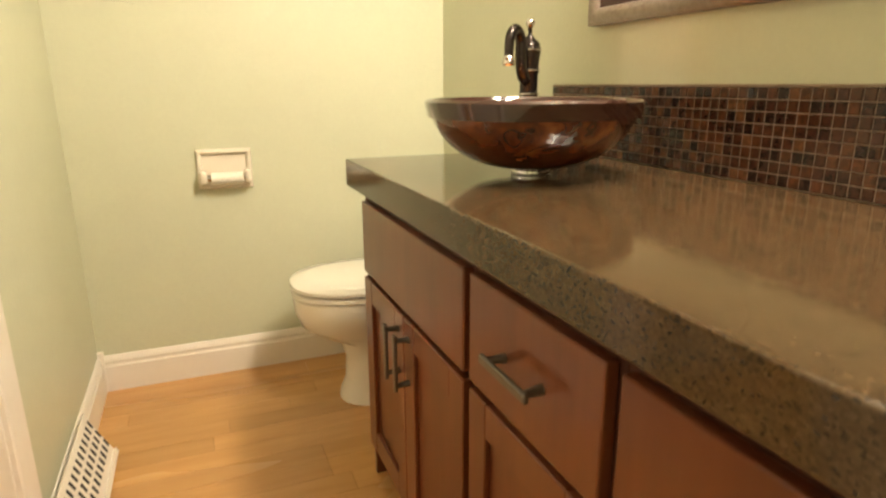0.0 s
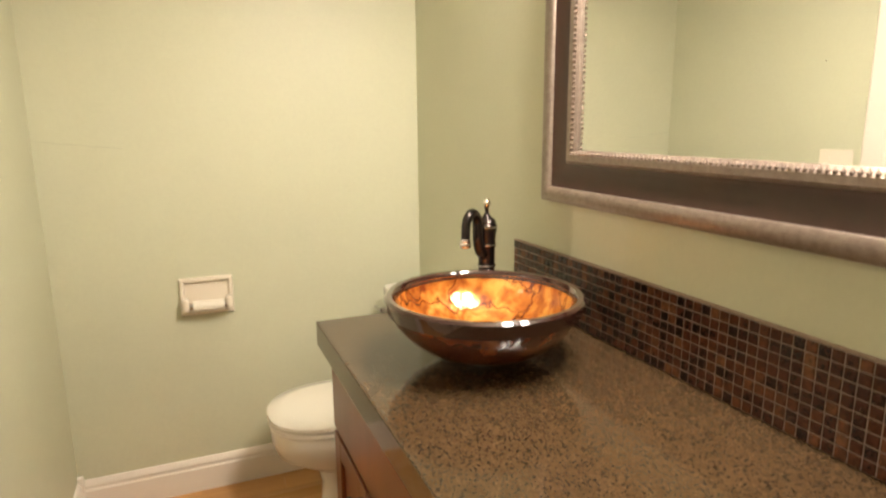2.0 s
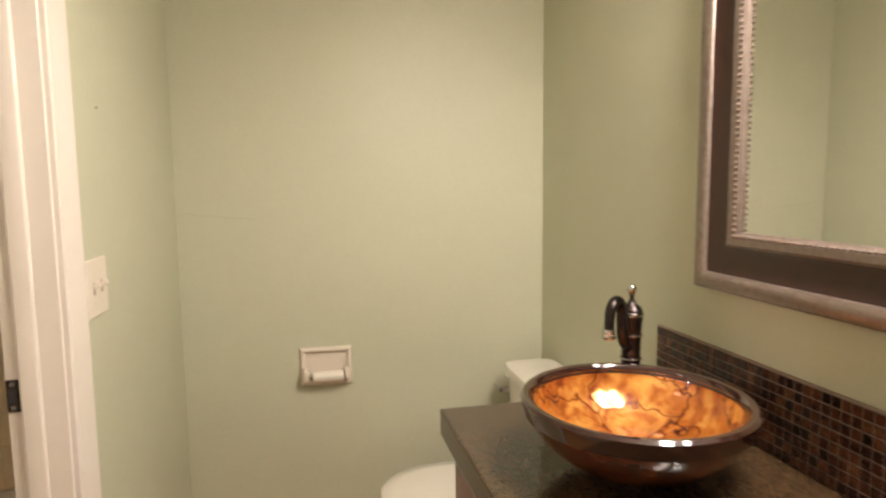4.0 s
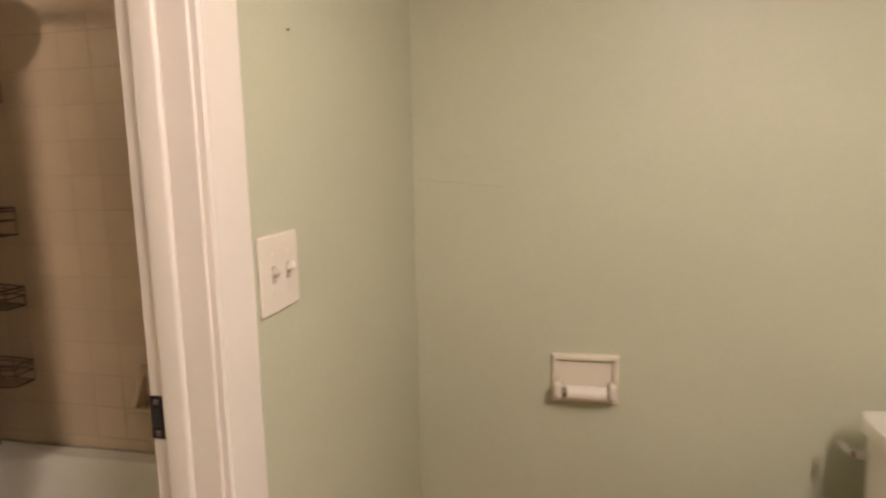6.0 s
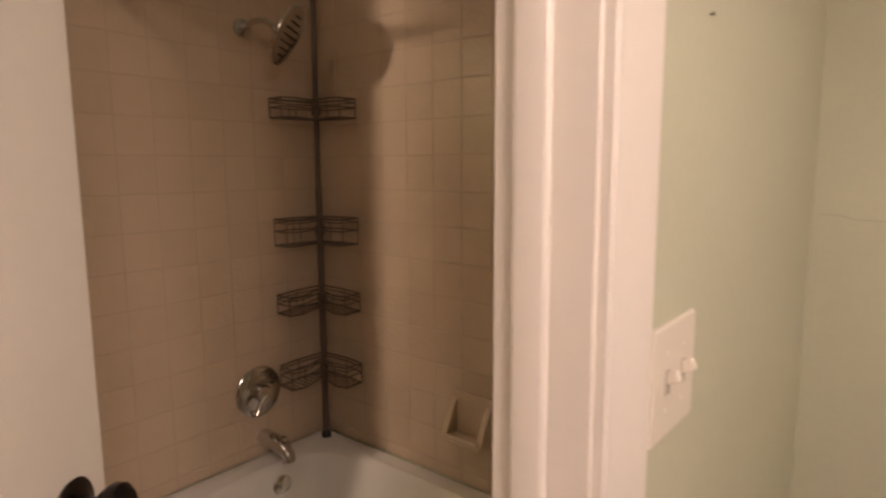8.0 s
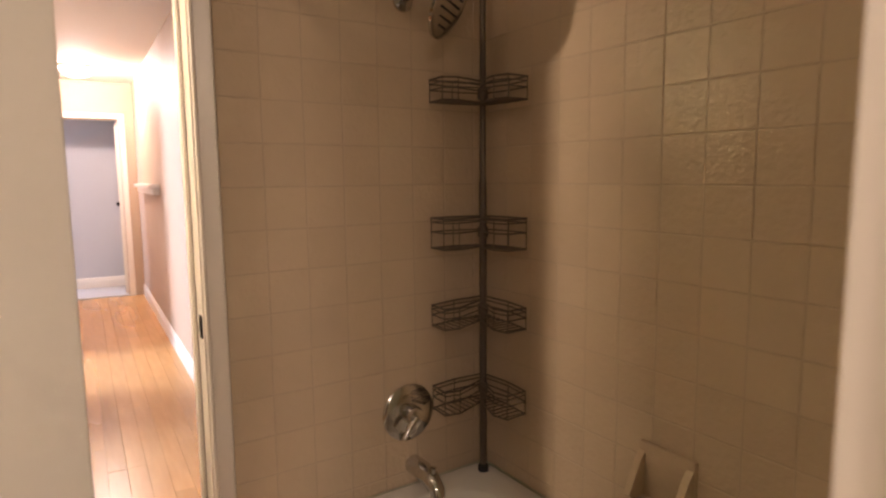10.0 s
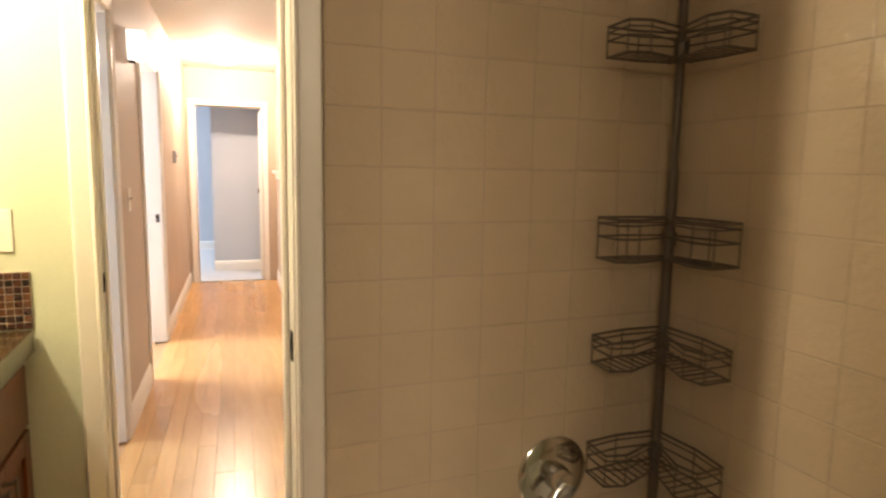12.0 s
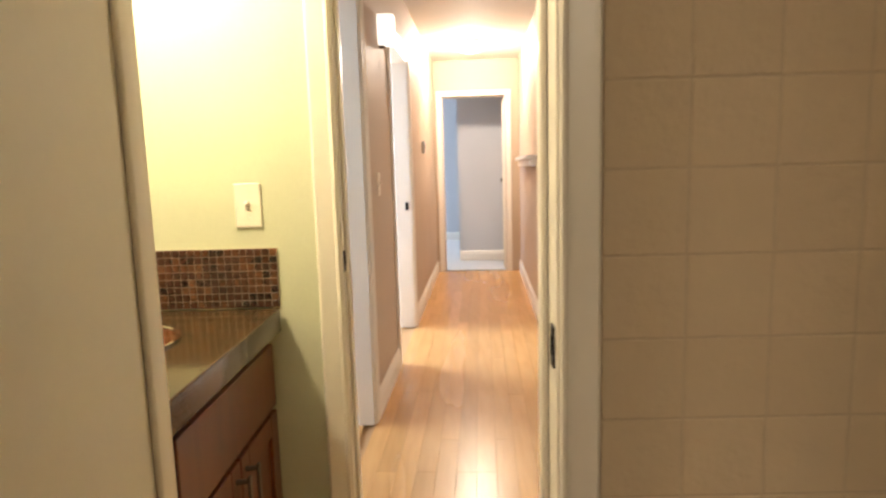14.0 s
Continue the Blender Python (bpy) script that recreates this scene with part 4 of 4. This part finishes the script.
def tub_valve():
    th = thing("shower_valve", "round chrome shower valve plate with a lever handle", "shower valve", (TXW, VALVE_Y, VALVE_Z))
    turn = Matrix.Rotation(radians(90), 4, "Y")
    bm = lathe([(0.0, 0.0), (0.088, 0.0), (0.088, 0.004), (0.081, 0.010), (0.056, 0.014), (0.0, 0.016)], 44)
    bm.transform(turn)
    part("escutcheon", bm, CHROME, th, smooth=True)
    bm = lathe([(0.0, 0.012), (0.030, 0.012), (0.029, 0.040), (0.024, 0.056), (0.0, 0.060)], 32)
    bm.transform(turn)
    h = part("handle", bm, CHROME, th, "chrome handle hub", smooth=True)
    part("lever", tube([(0.050, 0, 0), (0.054, -0.030, -0.028), (0.060, -0.050, -0.056)], [0.012, 0.010, 0.008], 12), CHROME, h, smooth=True)
    sp = thing("tub_spout", "chrome tub spout above the rim", "tub spout", (TXW, VALVE_Y + 0.015, RIM + 0.062))
    bm = tube([(0, 0, 0), (0.055, 0, 0.0), (0.105, 0, -0.008), (0.135, 0, -0.030), (0.140, 0, -0.048)], [0.029, 0.029, 0.027, 0.024, 0.022], 22)
    part("spout_body", bm, CHROME, sp, smooth=True)
    part("diverter_knob", lathe([(0.0, 0.0), (0.006, 0.0), (0.006, 0.014), (0.010, 0.018), (0.0, 0.022)], 16), CHROME, sp, smooth=True).location = (0.115, 0, 0.016)


VALVE_Z = 0.652
tub_valve()


def caddy():
    th = thing("corner_caddy", "brown wire corner pole caddy with four baskets", "shower caddy", (POLE[0], POLE[1], 0))
    part("pole", tube([(0, 0, RIM + 0.004), (0, 0, 1.35)], 0.0115, 14), IRON, th, smooth=True)
    part("upper_pole", tube([(0, 0, 1.35), (0, 0, CEIL - 0.02)], 0.0095, 14), IRON, th, smooth=True)
    part("foot", lathe([(0.0, 0.0), (0.017, 0.0), (0.017, 0.016), (0.012, 0.024), (0.0, 0.024)], 20), BLACK_SLOT, th, "dark rubber foot", smooth=True).location = (0, 0, RIM)
    part("top_cap", lathe([(0.0, -0.03), (0.012, -0.03), (0.018, -0.006), (0.018, 0.0), (0.0, 0.0)], 20), IRON, th, smooth=True).location = (0, 0, CEIL)
    A, D = 0.175, 0.044
    # plan of a basket: two arms along the walls, with a cut-in front
    plan = [(0.0, -0.0), (-0.022, -A * 0.55), (-0.022, -A), (0.050, -A - 0.004), (0.066, -A * 0.78), (D - 0.004, -D + 0.004), (A * 0.78, -0.066), (A + 0.004, -0.050), (A, 0.022), (A * 0.55, 0.022)]
    for z, h in BASKETS:
        lift = 0.012 if z < 1.15 else 0.0

        def up(x, y):
            return lift * (1 - min(1.0, max(abs(x), abs(y)) / A))

        b = part("basket", tube([(x, y, h + up(x, y)) for x, y in plan + plan[:1]], 0.0030, 8), IRON, th, "brown wire basket", smooth=True)
        b.location = (0, 0, z)
        part("wire", tube([(x, y, h * 0.55 + up(x, y)) for x, y in plan + plan[:1]], 0.0024, 6), IRON, b)
        part("wire", tube([(x, y, 0.002 + up(x, y)) for x, y in plan + plan[:1]], 0.0028, 6), IRON, b)
        part("wire", tube([(x, y, h - 0.012 + up(x, y)) for x, y in plan + plan[:1]], 0.0022, 6), IRON, b)
        for x, y in plan[1:]:
            part("upright", tube([(x, y, up(x, y)), (x, y, h + up(x, y))], 0.0016, 6), IRON, b)
        for k in range(9):
            s = 0.014 + k * 0.019
            e = 0.046 + 0.08 * min(s, A * 0.78)
            part("floor_wire", tube([(-0.022, -s, 0.002 + up(0, s)), (e, -s, 0.002 + up(0, s))], 0.0019, 6), IRON, b)
            part("floor_wire", tube([(s, 0.022, 0.002 + up(s, 0)), (s, -e, 0.002 + up(s, 0))], 0.0019, 6), IRON, b)
        part("collar", lathe([(0.0115, 0.0), (0.016, 0.0), (0.016, 0.03), (0.0115, 0.03)], 16, closed=True), IRON, b, smooth=True).location = (0, 0, h * 0.3)
    return th


caddy()


def soap_dish():
    th = thing("soap_dish", "beige ceramic soap dish set into the tiles", "soap dish", (SOAP[0], TYN, SOAP[1]))
    w, h = 0.077, 0.077
    part("back_plate", boxed(-w, w, -0.012, 0.006, -h, h, bevel=0.005, seg=2), TILE, th, smooth=True)
    part("tray", boxed(-w + 0.006, w - 0.006, -0.075, -0.008, -h + 0.008, -h + 0.024, bevel=0.007, seg=2), TILE, th, smooth=True)
    for s in (-1, 1):
        bm = outline([[(s * (w - 0.012) + e, y, z) for y, z in ((-0.010, h - 0.02), (-0.030, h - 0.045), (-0.074, -h + 0.02), (-0.010, -h + 0.012))] for e in (-0.009, 0.009)])
        part("side_lug", bm, TILE, th)
    part("lip", tube([(-w + 0.012, -0.072, -h + 0.030), (w - 0.012, -0.072, -h + 0.030)], 0.007, 10), TILE, th, smooth=True)


soap_dish()
th = thing("curtain_rod", "dark bronze shower curtain rod without a curtain", "curtain rod")
part("rod", tube([(TXW + 0.01, 2.868, 1.905), (XT - 0.01, 2.868, 1.905)], 0.0125, 14), BRONZE, th, smooth=True)
for x, s in ((TXW, 1), (XT, -1)):
    bm = lathe([(0.0, 0.0), (0.034, 0.0), (0.034, 0.008), (0.020, 0.020), (0.018, 0.034), (0.0, 0.034)], 24)
    bm.transform(Matrix.Rotation(radians(90 * s), 4, "Y"))
    part("flange", bm, BRONZE, th, smooth=True).location = (x, 2.868, 1.905)

# ---- second vanity ----
th = cabinet(0.0, 0.62, 2, "cherry cabinet of the second vanity with two shaker doors", False, 0.045, 0.57, "second_vanity_cabinet")
th.matrix_world = pose(PX - 0.075, SEC_Y, 0, 0, 0, -90) @ Matrix.Translation((0.0, -0.66, 0))
worktop("countertop", WX + 0.012, PX, BYS + 0.012, SEC_Y, "polished brown granite countertop of the second vanity")
th = thing("second_basin", "brown glass basin with a thin bright rim in the second counter", "sink", (WX + 0.34, 1.775, CNT))
part("basin_rim", lathe([(0.150, 0.001), (0.157, 0.002), (0.157, 0.006), (0.153, 0.007), (0.148, 0.004)], 40, closed=True), CHROME, th, "thin bright rim", smooth=True)
part("basin_floor", lathe([(0.0, 0.0015), (0.149, 0.0015), (0.149, 0.0030), (0.0, 0.0030)], 40), BOWL_OUT, th)
th = thing("second_vanity_light", "frosted glass wall light above the second vanity", "wall light")
part("back_plate", boxed(-1.56, -1.16, BYS + 0.001, BYS + 0.02, 2.03, 2.12, bevel=0.005), BRONZE, th)
p = part("shade", lathe([(0.03, 0.06), (0.06, -0.03), (0.058, -0.03), (0.028, 0.057)], 24, closed=True), SHADE_GLASS, th, "frosted glass shade", smooth=True)
p.location = (-1.36, 1.64, 2.05)
p.visible_shadow = False
part("arm", tube([(-1.36, BYS + 0.015, 2.08), (-1.36, 1.57, 2.11), (-1.36, 1.64, 2.10)], 0.008, 8), BRONZE, th, smooth=True)

# ---- hall ----
th = thing("ceiling_light", "lit frosted dome light on the hall ceiling", "ceiling light", (HALL_LAMP[0], HALL_LAMP[1], CEIL))
part("base", lathe([(0.0, 0.0), (0.15, 0.0), (0.15, -0.018), (0.0, -0.018)], 36), PAINT_WHITE, th)
p = part("dome", lathe([(0.142, -0.018), (0.135, -0.05), (0.10, -0.085), (0.05, -0.10), (0.0, -0.104)], 36), HALL_GLASS, th, "frosted glass dome", smooth=True)
p.visible_shadow = False
# invented dome that houses the tub room fill
th = thing("ceiling_light", "added frosted dome round the tub room fill light", "ceiling light", (-0.28, 2.30, CEIL))
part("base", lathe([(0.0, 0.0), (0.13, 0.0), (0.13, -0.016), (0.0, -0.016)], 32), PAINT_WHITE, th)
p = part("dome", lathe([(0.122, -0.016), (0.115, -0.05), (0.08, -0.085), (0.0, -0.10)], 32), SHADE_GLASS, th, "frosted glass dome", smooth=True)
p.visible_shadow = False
th = thing("wall_sconce", "lit white glass wall sconce with a dark base", "wall light", (-3.62, HYS, 1.90))
part("base", boxed(-0.018, 0.018, 0.0, 0.034, -0.014, -0.001, bevel=0.004, seg=2), BRONZE, th, "dark base")
part("shade", outline([[(x * k, 0.004 + (0.075 * k if y else 0), z) for x, y in ((-0.06, 0), (-0.05, 1), (0.05, 1), (0.06, 0))] for k, z in ((0.8, 0.0), (1.0, 0.06), (1.05, 0.15))]), SCONCE_GLASS, th, "white glass shade")
th = thing("thermostat", "small grey thermostat on the hall wall", "thermostat", (-5.87, HYS, 1.42))
part("case", boxed(-0.04, 0.04, 0.0, 0.028, -0.055, 0.055, bevel=0.006, seg=2), PAINT_GREY, th)
part("dial", boxed(-0.025, 0.025, 0.027, 0.031, 0.0, 0.03, bevel=0.001), BLACK_SLOT, th)
th = thing("wall_ledge", "white painted ledge along the hall wall", "ledge")
part("cap", boxed(-6.7, -5.1, HYN - 0.085, HYN - 0.001, 1.28, 1.315, bevel=0.006, seg=2), PAINT_WHITE, th)
part("apron", boxed(-6.68, -5.12, HYN - 0.055, HYN - 0.001, 1.225, 1.2795, bevel=0.003), PAINT_WHITE, th)


# ---- pieces: floorboards, wall tiles, mosaic ----
def plate_mesh(name, sx, sy, sz, bevel, mat):
    """A flat piece with softened upper edges, centred, its face towards +z."""
    bm = bmesh.new()
    a, b = [], []
    for x, y in ((-1, -1), (1, -1), (1, 1), (-1, 1)):
        a.append(bm.verts.new((x * sx / 2, y * sy / 2, 0)))
        b.append(bm.verts.new((x * sx / 2, y * sy / 2, sz - bevel)))
    c = [bm.verts.new((math.copysign(abs(v.co.x) - bevel, v.co.x), math.copysign(abs(v.co.y) - bevel, v.co.y), sz)) for v in b]
    bm.faces.new(c)
    for p, q in ((a, b), (b, c)):
        for i in range(4):
            k = (i + 1) % 4
            bm.faces.new((p[i], p[k], q[k], q[i]))
    me = bpy.data.meshes.new(name)
    bm.to_mesh(me)
    bm.free()
    me.materials.append(mat)
    return me


rng = random.Random(7)
boards = bpy.data.objects["floor"]
BOARD_W = 0.083
lengths = {}
for name, xa, xb, ya, yb in (("room", XW, XE, 1.35, YN), ("hall", FX, HX, HYS, HYN)):
    row = 0
    y = ya
    while y < yb - 0.004:
        w = min(BOARD_W, yb - y)
        x = xa - rng.choice((0.0, 0.25, 0.5))
        while x < xb:
            ln = rng.choice((0.6, 0.9, 1.2))
            a, b = max(x, xa), min(x + ln, xb)
            if b - a > 0.02:
                key = (round(b - a, 3), round(w, 3))
                if key not in lengths:
                    lengths[key] = plate_mesh("board", b - a - 0.0008, w - 0.0008, 0.012, 0.0006, OAK)
                ob = new("board", lengths[key])
                ob.parent = boards
                ob.location = ((a + b) / 2, y + w / 2, -0.012 + rng.uniform(0, 0.0006))
            x += ln
        y += BOARD_W
bm = bmesh.new()
for xa, xb, ya, yb in ((XT - 0.003, XW, A_S, A_N), (TXW, XT - 0.004, TYS, TYN), (PX + 0.001, TXW - 0.001, B_S, B_N), (WX + 0.001, PX, BYS, 3.5), (HX + 0.001, WX, H_S, H_N), (XW + 0.001, XE, YS, 1.349), (-5.9, -2.05, -0.7, HYS - 0.001)):
    y = ya
    while y < yb - 0.004:
        box(bm, xa, xb, y, min(y + BOARD_W - 0.0012, yb), -0.012, 0.0)
        y += BOARD_W
o = part("board_field", bm, OAK, boards)
o["kind"] = "stuff"

TP_ = 0.110
tile_me = plate_mesh("tile", TP_ - 0.0022, TP_ - 0.0022, 0.008, 0.0016, TILE)


def tile_wall(name, label, origin, along, out, width, z0, z1, first=TP_):
    """Square tiles on a wall: origin at one lower corner, along and out are unit vectors."""
    o, a, nrm = Vector(origin), Vector(along), Vector(out)
    bed = bmesh.new()
    p0, p1 = o - nrm * 0.0, o + a * width + nrm * 0.0068
    box(bed, min(p0.x, p1.x), max(p0.x, p1.x), min(p0.y, p1.y), max(p0.y, p1.y), z0, z1)
    th = structure(name, bed, GROUT, label, "tiled wall")
    rot = Matrix((a, Vector((0, 0, 1)), nrm)).transposed().to_4x4()
    cut = {}
    s = 0.0
    while s < width - 0.01:
        w = min(TP_, width - s)
        z = z0
        while z < z1 - 0.01:
            h = min(first if z == z0 else TP_, z1 - z)
            key = (round(w, 3), round(h, 3))
            if key == (TP_, TP_):
                me = tile_me
            else:
                me = cut.get(key) or cut.setdefault(key, plate_mesh("tile", w - 0.0022, h - 0.0022, 0.008, 0.0016, TILE))
            ob = new("tile", me)
            ob.parent = th
            c = o + a * (s + w / 2) + Vector((0, 0, z + h / 2 - o.z))
            ob.matrix_local = Matrix.Translation(c) @ rot @ Matrix.Rotation(rng.uniform(-0.004, 0.004), 4, "X") @ Matrix.Rotation(rng.uniform(-0.004, 0.004), 4, "Y")
            z += h
        s += TP_
    return th


TILE_TOP = 2.0
tile_wall("wall_tile_west", "beige glazed square tiles on the shower valve wall", (TXW - 0.008, B_N + 0.057, RIM), (0, 1, 0), (1, 0, 0), TYN - (B_N + 0.057), RIM, TILE_TOP, 0.042)
tile_wall("wall_tile_north", "beige glazed square tiles on the long tub wall", (TXW, TYN + 0.008, RIM), (1, 0, 0), (0, -1, 0), XT - TXW, RIM, TILE_TOP, 0.042)
# the tiles run down to the floor beside the tub
tile_wall("wall_tile_low", "beige glazed square tiles beside the tub front", (TXW - 0.008, B_N + 0.057, 0.0), (0, 1, 0), (1, 0, 0), TYN - 0.717 - (B_N + 0.057), 0.0, RIM - 0.001, 0.06)

MT = 0.0205
mos_me = plate_mesh("mosaic_tile", MT - 0.0024, MT - 0.0024, 0.006, 0.0011, MOSAIC)


def splash(name, label, origin, along, out, cols, rows, single):
    o, a, nrm = Vector(origin), Vector(along), Vector(out)
    bed = bmesh.new()
    p0, p1 = o, o + a * (cols * MT) + nrm * 0.0062
    box(bed, min(p0.x, p1.x), max(p0.x, p1.x), min(p0.y, p1.y), max(p0.y, p1.y), o.z, o.z + rows * MT)
    th = tagged(part(name, bed, MOSAIC_GROUT), label, "backsplash", kind="structure")
    rot = Matrix((a, Vector((0, 0, 1)), nrm)).transposed().to_4x4()
    rest = bmesh.new()
    for c in range(cols):
        for r in range(rows):
            m = Matrix.Translation(o + a * ((c + 0.5) * MT) + Vector((0, 0, (r + 0.5) * MT)) + nrm * (0.0022 + rng.uniform(0, 0.0006))) @ rot
            if single[0] <= c < single[1]:
                ob = new("mosaic_tile", mos_me)
                ob.parent = th
                ob.matrix_local = m
            else:
                n0 = len(rest.verts)
                rest.from_mesh(mos_me)
                rest.verts.ensure_lookup_table()
                for v in rest.verts[n0:]:
                    v.co = m @ v.co
    if len(rest.verts):
        ob = part("mosaic_field", rest, MOSAIC_REST, th)
        ob["kind"] = "stuff"
    else:
        rest.free()
    return th


splash("backsplash", "brown glass mosaic backsplash with pale grout", (XE, CYN, CNT + 0.0015), (0, -1, 0), (-1, 0, 0), 89, SPL_ROWS, (8, 45))
structure("trim_splash", boxed(XE - 0.009, XE, CYN - 89 * MT, CYN, CNT + 0.002 + SPL_ROWS * MT, CNT + 0.006 + SPL_ROWS * MT, bevel=0.001), MOSAIC_GROUT, "thin grout line topping the mosaic", "trim")
splash("backsplash", "brown glass mosaic side splash of the second vanity", (WX, SEC_Y - 0.002, CNT + 0.0015), (0, -1, 0), (1, 0, 0), 27, SPL_ROWS, (0, 27))

# ---- the hall's turn ----
for ob in list(bpy.data.objects):
    if ob.type in {"MESH", "EMPTY"} and ob.parent is None and ob.name not in {"floor", "ceiling"}:
        meshes = [ob] if ob.type == "MESH" else [c for c in ob.children if c.type == "MESH"]
        xs = [(ob.matrix_world @ (Vector(k) + (c.location if c is not ob else Vector()))).x for c in meshes for k in c.bound_box]
        if sum(xs) / len(xs) < HX - 0.06:
            ob.matrix_world = HALL_TURN @ ob.matrix_world
for ob in boards.children:
    if ob.location.x < HX:
        ob.matrix_local = HALL_TURN @ Matrix.Translation(ob.location)
